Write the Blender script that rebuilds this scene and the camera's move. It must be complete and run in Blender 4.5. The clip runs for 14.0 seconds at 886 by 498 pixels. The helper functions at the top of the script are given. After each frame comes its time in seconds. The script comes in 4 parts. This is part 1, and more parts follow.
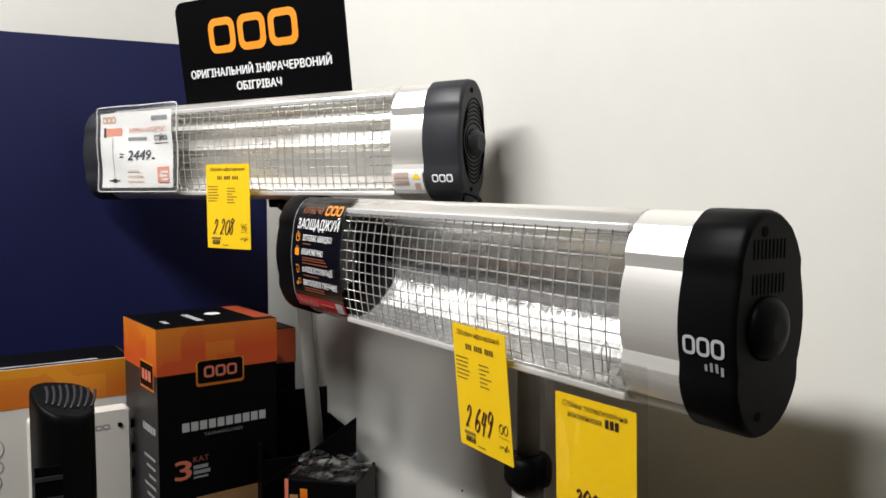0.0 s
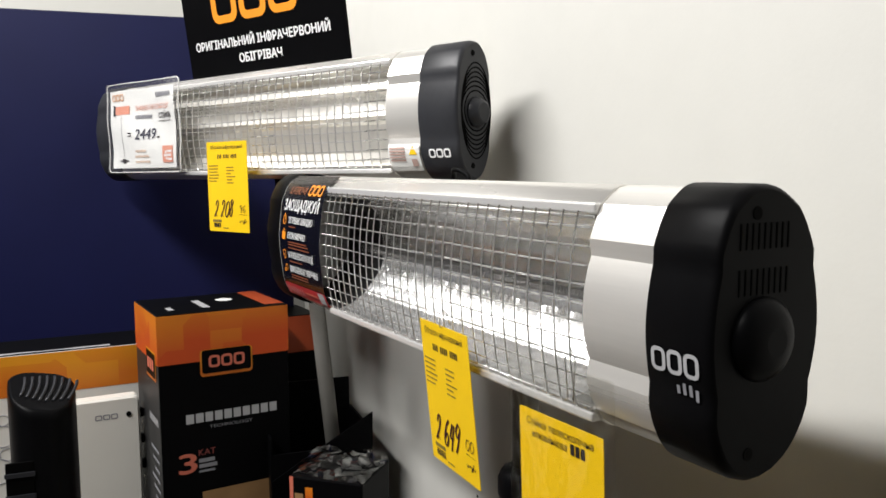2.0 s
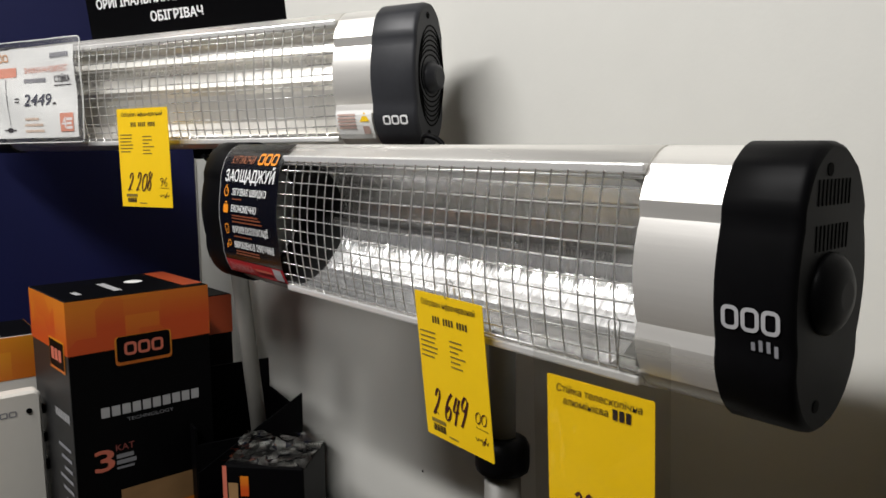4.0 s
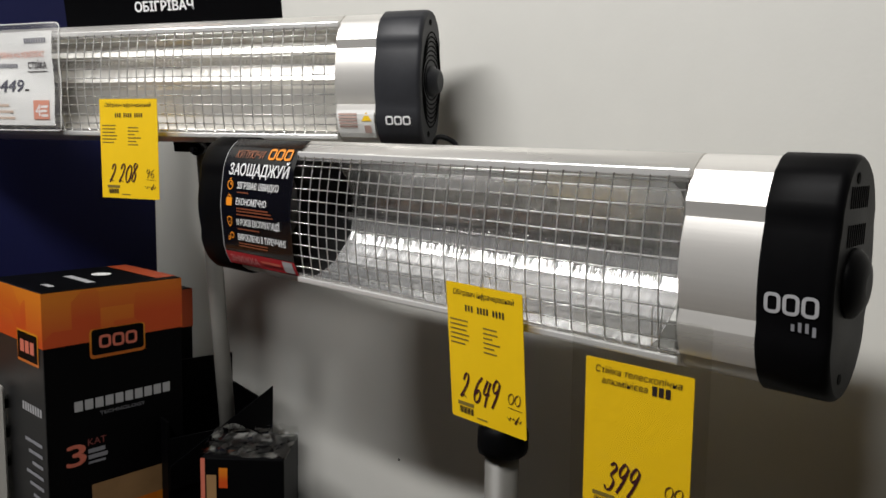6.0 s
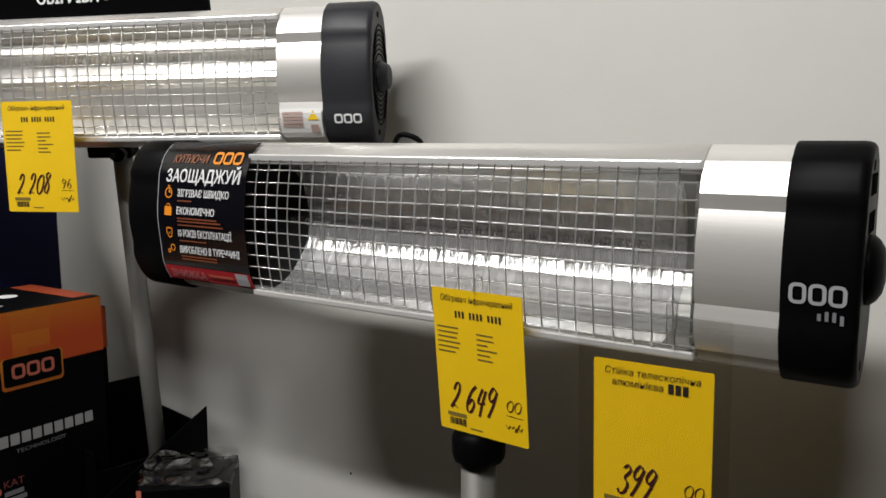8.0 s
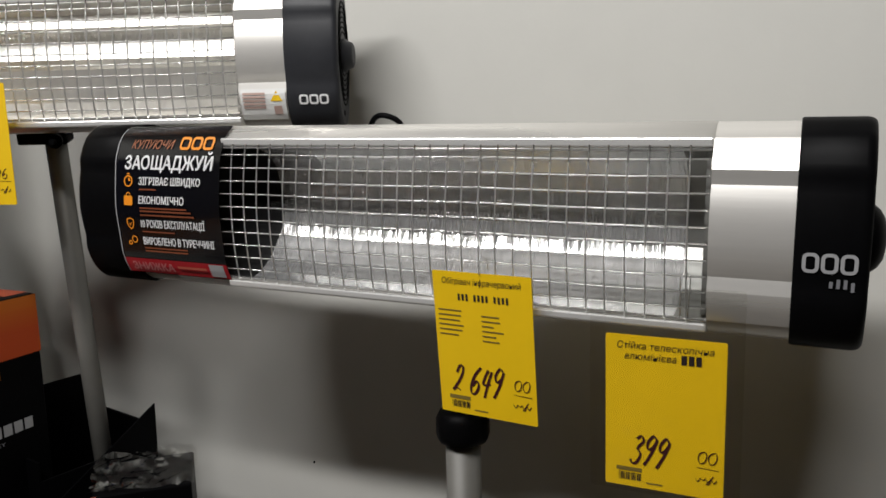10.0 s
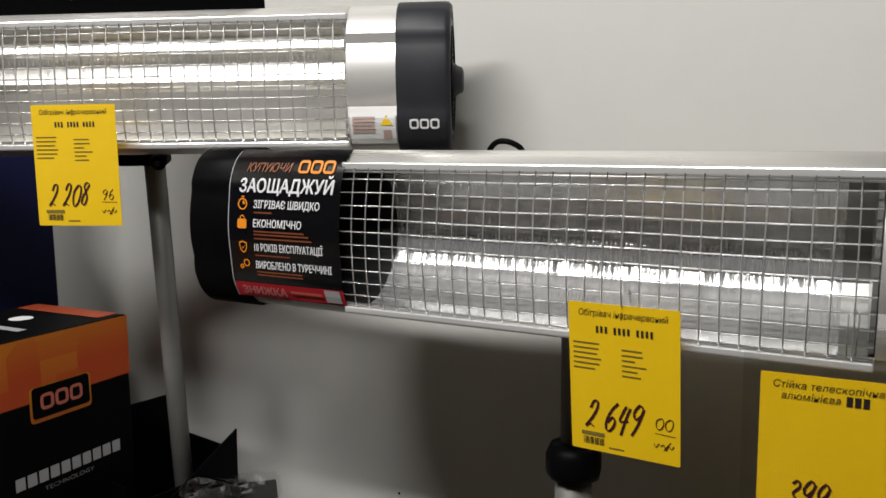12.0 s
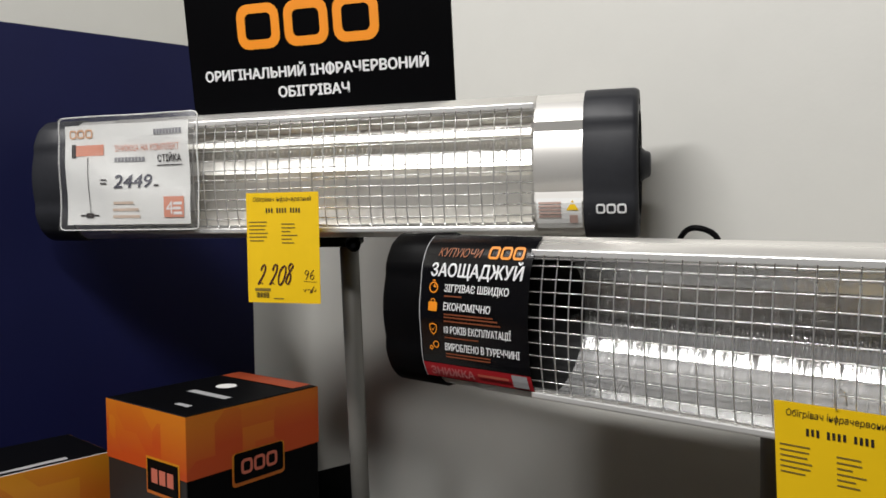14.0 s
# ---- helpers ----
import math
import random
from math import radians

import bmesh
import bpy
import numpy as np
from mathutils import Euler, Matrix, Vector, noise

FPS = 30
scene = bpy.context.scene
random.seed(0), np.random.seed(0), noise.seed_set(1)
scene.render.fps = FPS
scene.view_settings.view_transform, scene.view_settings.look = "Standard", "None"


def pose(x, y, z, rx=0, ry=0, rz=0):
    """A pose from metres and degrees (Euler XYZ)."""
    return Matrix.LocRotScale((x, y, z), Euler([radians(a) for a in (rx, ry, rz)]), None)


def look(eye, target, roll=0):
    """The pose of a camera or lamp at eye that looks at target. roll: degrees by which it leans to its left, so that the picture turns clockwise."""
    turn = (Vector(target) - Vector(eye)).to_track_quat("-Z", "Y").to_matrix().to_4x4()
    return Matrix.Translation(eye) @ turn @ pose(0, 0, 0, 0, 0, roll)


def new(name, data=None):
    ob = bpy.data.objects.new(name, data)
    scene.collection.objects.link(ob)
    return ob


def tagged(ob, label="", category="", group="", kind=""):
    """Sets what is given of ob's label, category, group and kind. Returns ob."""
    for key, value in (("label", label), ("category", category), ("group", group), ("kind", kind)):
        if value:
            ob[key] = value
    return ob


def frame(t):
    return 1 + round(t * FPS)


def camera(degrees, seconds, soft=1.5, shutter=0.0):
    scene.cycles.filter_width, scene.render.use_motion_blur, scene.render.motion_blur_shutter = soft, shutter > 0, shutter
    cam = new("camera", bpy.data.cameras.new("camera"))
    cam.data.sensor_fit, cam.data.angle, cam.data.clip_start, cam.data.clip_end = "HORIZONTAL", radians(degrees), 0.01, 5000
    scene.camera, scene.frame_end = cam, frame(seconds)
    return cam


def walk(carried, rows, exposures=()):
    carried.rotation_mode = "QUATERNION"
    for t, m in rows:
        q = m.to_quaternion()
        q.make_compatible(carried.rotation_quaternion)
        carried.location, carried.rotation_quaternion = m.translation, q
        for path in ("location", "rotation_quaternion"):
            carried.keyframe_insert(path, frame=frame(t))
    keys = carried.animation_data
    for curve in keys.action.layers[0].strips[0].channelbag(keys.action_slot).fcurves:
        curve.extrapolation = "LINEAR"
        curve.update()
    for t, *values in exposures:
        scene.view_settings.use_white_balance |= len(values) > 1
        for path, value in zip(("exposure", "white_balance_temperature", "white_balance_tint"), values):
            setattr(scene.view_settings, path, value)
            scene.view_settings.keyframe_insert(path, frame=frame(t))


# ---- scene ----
cam = camera(59.3, 14.0, soft=1.6)
PATH = [
    (0, (0.01, -0.027, 1.438), (1.074, 1.661, 1.299), 0.1),
    (0.5, (0.06, -0.013, 1.44), (1.059, 1.712, 1.28), 0.2),
    (1, (0.107, -0.002, 1.438), (1.053, 1.752, 1.269), -0.2),
    (1.5, (0.15, 0.008, 1.435), (1.047, 1.787, 1.26), -0.8),
    (2, (0.18, 0.02, 1.433), (1.049, 1.811, 1.245), -0.4),
    (2.5, (0.188, 0.021, 1.43), (1.062, 1.807, 1.222), -0.1),
    (3, (0.172, 0.033, 1.424), (1.113, 1.786, 1.216), 0.0),
    (3.5, (0.143, 0.068, 1.424), (1.18, 1.763, 1.2), -1.1),
    (4, (0.082, 0.115, 1.423), (1.258, 1.713, 1.172), -0.6),
    (6.5, (-0.061, 0.165, 1.421), (1.34, 1.574, 1.187), 0.6),
    (7, (-0.068, 0.184, 1.423), (1.385, 1.54, 1.201), -0.3),
    (7.5, (-0.079, 0.221, 1.422), (1.454, 1.484, 1.186), -0.1),
    (8, (-0.086, 0.259, 1.422), (1.483, 1.473, 1.17), -0.4),
    (10.5, (-0.149, 0.372, 1.428), (1.607, 1.281, 1.128), -0.7),
    (11, (-0.162, 0.402, 1.417), (1.623, 1.259, 1.139), 0.0),
    (11.5, (-0.167, 0.432, 1.421), (1.581, 1.364, 1.145), -0.1),
    (12, (-0.168, 0.449, 1.429), (1.521, 1.491, 1.181), -0.6),
    (12.5, (-0.168, 0.458, 1.431), (1.458, 1.607, 1.239), -0.8),
    (13, (-0.176, 0.461, 1.442), (1.385, 1.704, 1.312), -1.0),
    (13.5, (-0.186, 0.465, 1.443), (1.332, 1.763, 1.346), -0.8),
    (14, (-0.192, 0.467, 1.451), (1.258, 1.842, 1.378), -0.7),
]
EXPOSURES = [(0.0, -0.04), (2.5, 0.05), (3.25, 0.0), (4.0, -0.38), (6.5, -0.55), (11.0, -0.70), (12.5, -0.58), (14.0, -0.60)]
walk(cam, [(t, look(eye, target, roll)) for t, eye, target, roll in PATH], EXPOSURES)

# ---------------------------------------------------------------- light
world = bpy.data.worlds.new("world")
scene.world = world
world.use_nodes = True
world.node_tree.nodes["Background"].inputs[0].default_value = (0.8, 0.9, 1.0, 1)
world.node_tree.nodes["Background"].inputs[1].default_value = 0.005


def strip_lamp(x, y, z, length, width, watts):
    data = bpy.data.lights.new("ceiling_strip_lamp", "AREA")
    data.shape, data.size, data.size_y, data.energy = "RECTANGLE", width, length, watts
    data.color = (1.0, 0.985, 0.975)
    ob = new("ceiling_strip_lamp", data)
    ob.matrix_world = pose(x, y, z, 0, LAMP_TILT, 0)
    return ob


LAMPS = [(-0.86, 0.98, 2.93, 2.1, 0.10, 90)]
LAMP_TILT = -38
for row in LAMPS:
    strip_lamp(*row)

# ---------------------------------------------------------------- materials


def mat(name, colour, rough=0.5, metal=0.0, var=0.15, scale=60.0, bump=0.0, bump_scale=300.0, stretch=(1, 1, 1), coat=0.0, spec=0.5):
    """A procedural surface: base colour varied at two scales, roughness varied, fine relief."""
    m = bpy.data.materials.new(name)
    m.use_nodes = True
    nt = m.node_tree
    b = nt.nodes["Principled BSDF"]
    b.inputs["Metallic"].default_value = metal
    b.inputs["Coat Weight"].default_value = coat
    b.inputs["Specular IOR Level"].default_value = spec
    co = nt.nodes.new("ShaderNodeTexCoord")
    mp = nt.nodes.new("ShaderNodeMapping")
    mp.inputs["Scale"].default_value = stretch
    nt.links.new(co.outputs["Object"], mp.inputs["Vector"])
    n1 = nt.nodes.new("ShaderNodeTexNoise")
    n1.inputs["Scale"].default_value, n1.inputs["Detail"].default_value = scale, 5
    n2 = nt.nodes.new("ShaderNodeTexNoise")
    n2.inputs["Scale"].default_value, n2.inputs["Detail"].default_value = scale / 12, 3
    for n in (n1, n2):
        nt.links.new(mp.outputs["Vector"], n.inputs["Vector"])
    add = nt.nodes.new("ShaderNodeMath")
    add.operation = "ADD"
    nt.links.new(n1.outputs["Fac"], add.inputs[0])
    nt.links.new(n2.outputs["Fac"], add.inputs[1])
    ramp = nt.nodes.new("ShaderNodeMapRange")
    ramp.inputs["From Min"].default_value, ramp.inputs["From Max"].default_value = 0.6, 1.4
    ramp.inputs["To Min"].default_value, ramp.inputs["To Max"].default_value = 1 - var, 1 + var
    nt.links.new(add.outputs[0], ramp.inputs["Value"])
    mul = nt.nodes.new("ShaderNodeVectorMath")
    mul.operation = "SCALE"
    mul.inputs[0].default_value = colour[:3]
    nt.links.new(ramp.outputs[0], mul.inputs["Scale"])
    nt.links.new(mul.outputs[0], b.inputs["Base Color"])
    rr = nt.nodes.new("ShaderNodeMapRange")
    rr.inputs["From Min"].default_value, rr.inputs["From Max"].default_value = 0.3, 0.7
    rr.inputs["To Min"].default_value, rr.inputs["To Max"].default_value = rough * 0.85, min(1, rough * 1.15)
    nt.links.new(n2.outputs["Fac"], rr.inputs["Value"])
    nt.links.new(rr.outputs[0], b.inputs["Roughness"])
    if bump:
        n3 = nt.nodes.new("ShaderNodeTexNoise")
        n3.inputs["Scale"].default_value, n3.inputs["Detail"].default_value = bump_scale, 4
        nt.links.new(mp.outputs["Vector"], n3.inputs["Vector"])
        bp = nt.nodes.new("ShaderNodeBump")
        bp.inputs["Strength"].default_value, bp.inputs["Distance"].default_value = bump, 0.002
        nt.links.new(n3.outputs["Fac"], bp.inputs["Height"])
        nt.links.new(bp.outputs[0], b.inputs["Normal"])
    return m


def glassy(name, tint=(1, 1, 1), rough=0.05, clear=0.8):
    """Thin clear plastic: mostly see-through, with a glossy film."""
    m = bpy.data.materials.new(name)
    m.use_nodes = True
    nt = m.node_tree
    nt.nodes.remove(nt.nodes["Principled BSDF"])
    tr = nt.nodes.new("ShaderNodeBsdfTransparent")
    tr.inputs[0].default_value = (*tint, 1)
    gl = nt.nodes.new("ShaderNodeBsdfGlossy")
    gl.inputs["Roughness"].default_value = rough
    co = nt.nodes.new("ShaderNodeTexCoord")
    nz = nt.nodes.new("ShaderNodeTexNoise")
    nz.inputs["Scale"].default_value = 25
    nt.links.new(co.outputs["Object"], nz.inputs["Vector"])
    bp = nt.nodes.new("ShaderNodeBump")
    bp.inputs["Strength"].default_value, bp.inputs["Distance"].default_value = 0.5, 0.01
    nt.links.new(nz.outputs["Fac"], bp.inputs["Height"])
    nt.links.new(bp.outputs[0], gl.inputs["Normal"])
    mx = nt.nodes.new("ShaderNodeMixShader")
    mx.inputs[0].default_value = 1 - clear
    nt.links.new(tr.outputs[0], mx.inputs[1])
    nt.links.new(gl.outputs[0], mx.inputs[2])
    nt.links.new(mx.outputs[0], nt.nodes["Material Output"].inputs["Surface"])
    return m


# White wall held darker and faintly warm, to limit and warm the bounced fill.
M_WALL = mat("wall paint darkened to limit bounce", (0.62, 0.613, 0.572), 0.6, var=0.02, scale=20, bump=0.06, bump_scale=180)
# Room surfaces out of view: dark to hold fill down, brown to warm it.
M_SHOP = mat("shop wall paint", (0.05, 0.036, 0.014), 0.7, var=0.05, scale=15)
M_CEIL = mat("ceiling paint", (0.05, 0.04, 0.026), 0.8, var=0.03, scale=10)
M_FLOOR = mat("unseen floor, brown to warm fill", (0.050, 0.030, 0.008), 0.6, var=0.12, scale=25)
M_PODIUM = mat("painted podium board", (0.040, 0.026, 0.010), 0.6, var=0.06, scale=20)
M_BLUE = mat("dark blue laminate", (0.0052, 0.0070, 0.046), 0.5, var=0.12, scale=8, bump=0.03, bump_scale=90, spec=0.25)
M_BLACK = mat("matt black plastic", (0.003, 0.003, 0.0034), 0.42, var=0.15, scale=120, bump=0.04, bump_scale=900, spec=0.055)
M_GREYBLK = mat("dark grey plastic", (0.024, 0.025, 0.029), 0.45, var=0.12, scale=120, bump=0.04, bump_scale=900, spec=0.3)
# Dead black painted for the shade inside openings; also the wall speck's own colour.
M_DEEP = mat("black for opening shade and speck", (0.002, 0.002, 0.002), 0.7, var=0.1, spec=0.04)
M_ALU = mat("satin aluminium", (0.80, 0.78, 0.74), 0.32, 0.55, var=0.05, scale=200, stretch=(0.05, 1, 1), bump=0.02, bump_scale=600)
M_LIP = mat("bright aluminium lip", (0.86, 0.85, 0.83), 0.3, 0.5, var=0.05, scale=200, stretch=(0.05, 1, 1))
M_REFL = mat("polished ribbed reflector", (0.86, 0.86, 0.85), 0.24, 0.78, var=0.14, scale=90, stretch=(1, 0.06, 0.06), bump=0.20, bump_scale=220)
M_REFL2 = mat("satin reflector", (0.86, 0.84, 0.785), 0.34, 0.70, var=0.06, scale=90, stretch=(1, 0.08, 0.08), bump=0.15, bump_scale=120)


def ribbed(m, amount):
    """Cross ribs spread the gloss along the length of the reflector."""
    nt = m.node_tree
    tg = nt.nodes.new("ShaderNodeTangent")
    tg.direction_type, tg.axis = "RADIAL", "X"
    b = nt.nodes["Principled BSDF"]
    b.inputs["Anisotropic"].default_value = amount
    b.inputs["Anisotropic Rotation"].default_value = 0.25
    nt.links.new(tg.outputs[0], b.inputs["Tangent"])


ribbed(M_REFL, 0.70)
ribbed(M_REFL2, 0.80)
M_TROUGH_DARK = mat("dull dark trough metal", (0.03, 0.03, 0.03), 0.4, 0.6, var=0.2, scale=40)
M_ENDMETAL = mat("dull end plate metal", (0.34, 0.34, 0.32), 0.35, 0.8, var=0.15, scale=60)
M_WIRE = mat("chromed grille wire", (0.78, 0.77, 0.75), 0.28, 0.8, var=0.1, scale=90)
M_COIL = mat("heating coil", (0.30, 0.29, 0.28), 0.4, 0.9, var=0.2, scale=200)
M_POLE = mat("grey painted pole", (0.17, 0.165, 0.15), 0.5, 0.1, var=0.06, scale=60)
M_YELLOW = mat("yellow price card", (0.88, 0.56, 0.002), 0.55, var=0.04, scale=40, bump=0.02, bump_scale=200)
M_INK = mat("black ink", (0.02, 0.012, 0.01), 0.6, var=0.1)
M_INKRED = mat("dark marker ink", (0.045, 0.004, 0.006), 0.6, var=0.1)
M_FAINT = mat("faint print", (0.20, 0.14, 0.02), 0.7, var=0.1)
M_GREYINK = mat("grey print", (0.25, 0.25, 0.27), 0.7, var=0.1)
M_SIGN = mat("black sign board", (0.0016, 0.0016, 0.002), 0.6, var=0.1, scale=30, spec=0.03)
M_ORANGE = mat("orange print", (0.86, 0.28, 0.012), 0.5, var=0.06, scale=30)
M_CARTON_O = mat("orange printed carton", (0.46, 0.078, 0.010), 0.45, var=0.16, scale=12)


def blotchy(m, upper, lower, scale):
    """A printed blend from a lighter upper edge to a redder lower one, in soft angular steps."""
    nt = m.node_tree
    b = nt.nodes["Principled BSDF"]
    co = nt.nodes.new("ShaderNodeTexCoord")
    vo = nt.nodes.new("ShaderNodeTexVoronoi")
    vo.distance = "CHEBYCHEV"
    vo.inputs["Scale"].default_value = scale
    nt.links.new(co.outputs["Object"], vo.inputs["Vector"])
    tone = nt.nodes.new("ShaderNodeSeparateColor")
    nt.links.new(vo.outputs["Color"], tone.inputs[0])
    axis = nt.nodes.new("ShaderNodeSeparateXYZ")
    nt.links.new(co.outputs["Generated"], axis.inputs[0])
    step = nt.nodes.new("ShaderNodeMath")
    step.operation = "MULTIPLY_ADD"
    step.inputs[1].default_value = 0.55
    nt.links.new(tone.outputs[0], step.inputs[0])
    nt.links.new(axis.outputs[2], step.inputs[2])
    mr = nt.nodes.new("ShaderNodeMapRange")
    mr.inputs["From Min"].default_value, mr.inputs["From Max"].default_value = 0.45, 1.25
    nt.links.new(step.outputs[0], mr.inputs["Value"])
    mx = nt.nodes.new("ShaderNodeMix")
    mx.data_type = "RGBA"
    mx.inputs[6].default_value, mx.inputs[7].default_value = (*lower, 1), (*upper, 1)
    nt.links.new(mr.outputs[0], mx.inputs[0])
    nt.links.new(mx.outputs[2], b.inputs["Base Color"])


blotchy(M_CARTON_O, (0.66, 0.19, 0.010), (0.55, 0.068, 0.008), 13)
M_CARTON_Y = mat("amber printed carton", (0.55, 0.17, 0.012), 0.45, var=0.15, scale=12)
blotchy(M_CARTON_Y, (0.66, 0.27, 0.010), (0.55, 0.14, 0.008), 9)
M_CARTON_B = mat("black printed carton", (0.0022, 0.0022, 0.0026), 0.5, var=0.15, scale=20, spec=0.06)
# Darker, redder version of the carton orange, for rear band and lid flap.
M_CARTON_R = mat("darker red of rear band and lid flap", (0.34, 0.050, 0.010), 0.5, var=0.15, scale=12)
M_CARTON_D = mat("dark grey printed carton", (0.014, 0.014, 0.0145), 0.5, var=0.1, scale=20)
M_CARTON_W = mat("white printed carton", (0.66, 0.65, 0.61), 0.5, var=0.05, scale=20)
M_KRAFT = mat("brown carton print", (0.30, 0.17, 0.07), 0.6, var=0.2, scale=25)
M_WHITEINK = mat("white print", (0.82, 0.82, 0.82), 0.5, var=0.03)
M_SILVER = mat("silver print", (0.42, 0.42, 0.43), 0.4, var=0.05)
M_RED = mat("red print", (0.42, 0.012, 0.02), 0.45, var=0.08, scale=30)
M_PINKRED = mat("faded red print", (0.62, 0.16, 0.10), 0.6, var=0.08, scale=30)
M_LABEL = mat("white label paper", (0.82, 0.82, 0.80), 0.5, var=0.03, scale=30)
M_WARN = mat("warning label print", (0.55, 0.38, 0.33), 0.5, var=0.15, scale=120)
M_ENAMEL = mat("white enamel steel", (0.72, 0.70, 0.64), 0.4, var=0.03, scale=20)
M_FILM = glassy("clear plastic sleeve", (0.97, 0.97, 0.96), 0.12, 0.94)
M_POCKET = glassy("milky plastic pocket", (0.97, 0.97, 0.96), 0.45, 0.72)
M_PALERED = mat("pale red print", (0.72, 0.30, 0.20), 0.6, var=0.08, scale=30)
M_WRAP = glassy("crumpled clear wrap", (0.96, 0.96, 0.95), 0.12, 0.74)
M_QUARTZ = glassy("quartz tube glass", (0.97, 0.97, 0.97), 0.03, 0.92)

# ---------------------------------------------------------------- mesh helpers


def part(name, bm, material, parent=None, label=""):
    """Links a bmesh, or a mesh, as one object under a thing or a part."""
    if isinstance(bm, bmesh.types.BMesh):
        me = bpy.data.meshes.new(name)
        bmesh.ops.recalc_face_normals(bm, faces=bm.faces)
        bm.to_mesh(me)
        bm.free()
    else:
        me = bm
        me.materials.clear()
    for m in material if isinstance(material, (list, tuple)) else [material]:
        me.materials.append(m)
    ob = new(name, me)
    ob.parent = parent
    if label:
        ob["label"] = label
    return ob


def thing(name, m, label, category, group="", kind=""):
    ob = new(name)
    ob.empty_display_size = 0.05
    ob.matrix_world = m
    return tagged(ob, label, category, group, kind)


def box(bm, x0, x1, y0, y1, z0, z1, bevel=0.0, index=0):
    vs = [bm.verts.new((x, y, z)) for x in (x0, x1) for y in (y0, y1) for z in (z0, z1)]
    fs = [bm.faces.new([vs[i] for i in q]) for q in ((0, 1, 3, 2), (4, 6, 7, 5), (0, 4, 5, 1), (2, 3, 7, 6), (0, 2, 6, 4), (1, 5, 7, 3))]
    for f in fs:
        f.material_index = index
    if bevel:
        es = list({e for f in fs for e in f.edges})
        bmesh.ops.bevel(bm, geom=es, offset=bevel, segments=2, profile=0.5, affect="EDGES")
    return bm


def block(*dims, bevel=0.0):
    return box(bmesh.new(), *dims, bevel=bevel)


def loft(rings, bm=None, close=True, ends=True, smooth=True):
    """Skins rings of points (lists of equal length)."""
    bm = bm or bmesh.new()
    rs = [[bm.verts.new(p) for p in r] for r in rings]
    n = len(rs[0])
    for a, b in zip(rs, rs[1:]):
        for i in range(n if close else n - 1):
            j = (i + 1) % n
            f = bm.faces.new((a[i], a[j], b[j], b[i]))
            f.smooth = smooth
    if ends and close:
        bm.faces.new(rs[0])
        bm.faces.new(list(reversed(rs[-1])))
    return bm


def circle(cx, cy, r, n=24):
    return [(cx + r * math.cos(2 * math.pi * i / n), cy + r * math.sin(2 * math.pi * i / n)) for i in range(n)]


def turned(profile, n=32, bm=None, at=(0, 0, 0)):
    """A solid of revolution round z from (radius, z) pairs."""
    rings = [[(at[0] + x, at[1] + y, at[2] + z) for x, y in circle(0, 0, max(r, 1e-4), n)] for r, z in profile]
    return loft(rings, bm)


def tube(points, r, n=6, bm=None, closed=False):
    """A round wire along points."""
    pts = [Vector(p) for p in points]
    rings = []
    for i, p in enumerate(pts):
        a = pts[i - 1] if i or closed else pts[0]
        b = pts[(i + 1) % len(pts)] if i < len(pts) - 1 or closed else pts[-1]
        t = (b - a).normalized()
        side = t.cross(Vector((0, 0, 1)) if abs(t.z) < 0.9 else Vector((1, 0, 0))).normalized()
        up = side.cross(t)
        rings.append([p + side * (r * math.cos(2 * math.pi * k / n)) + up * (r * math.sin(2 * math.pi * k / n)) for k in range(n)])
    if closed:
        rings.append(rings[0])
    return loft(rings, bm, ends=not closed)


def sheet(x0, x1, z0, z1, surf, nx=2, nz=12):
    """A sheet over x, z; surf(x, z) gives the point."""
    bm = bmesh.new()
    g = [[bm.verts.new(surf(x0 + (x1 - x0) * i / nx, z0 + (z1 - z0) * j / nz)) for j in range(nz + 1)] for i in range(nx + 1)]
    for i in range(nx):
        for j in range(nz):
            bm.faces.new((g[i][j], g[i + 1][j], g[i + 1][j + 1], g[i][j + 1])).smooth = True
    return bm


def rounded(w, h, r, n=5):
    """Outline of a rounded rectangle, centred."""
    out = []
    for cx, cz, a0 in ((w / 2 - r, h / 2 - r, 0), (-w / 2 + r, h / 2 - r, 90), (-w / 2 + r, -h / 2 + r, 180), (w / 2 - r, -h / 2 + r, 270)):
        for k in range(n + 1):
            a = radians(a0 + 90 * k / n)
            out.append((cx + r * math.cos(a), cz + r * math.sin(a)))
    return out


def flat(x, z):
    return (x, 0.0, z)


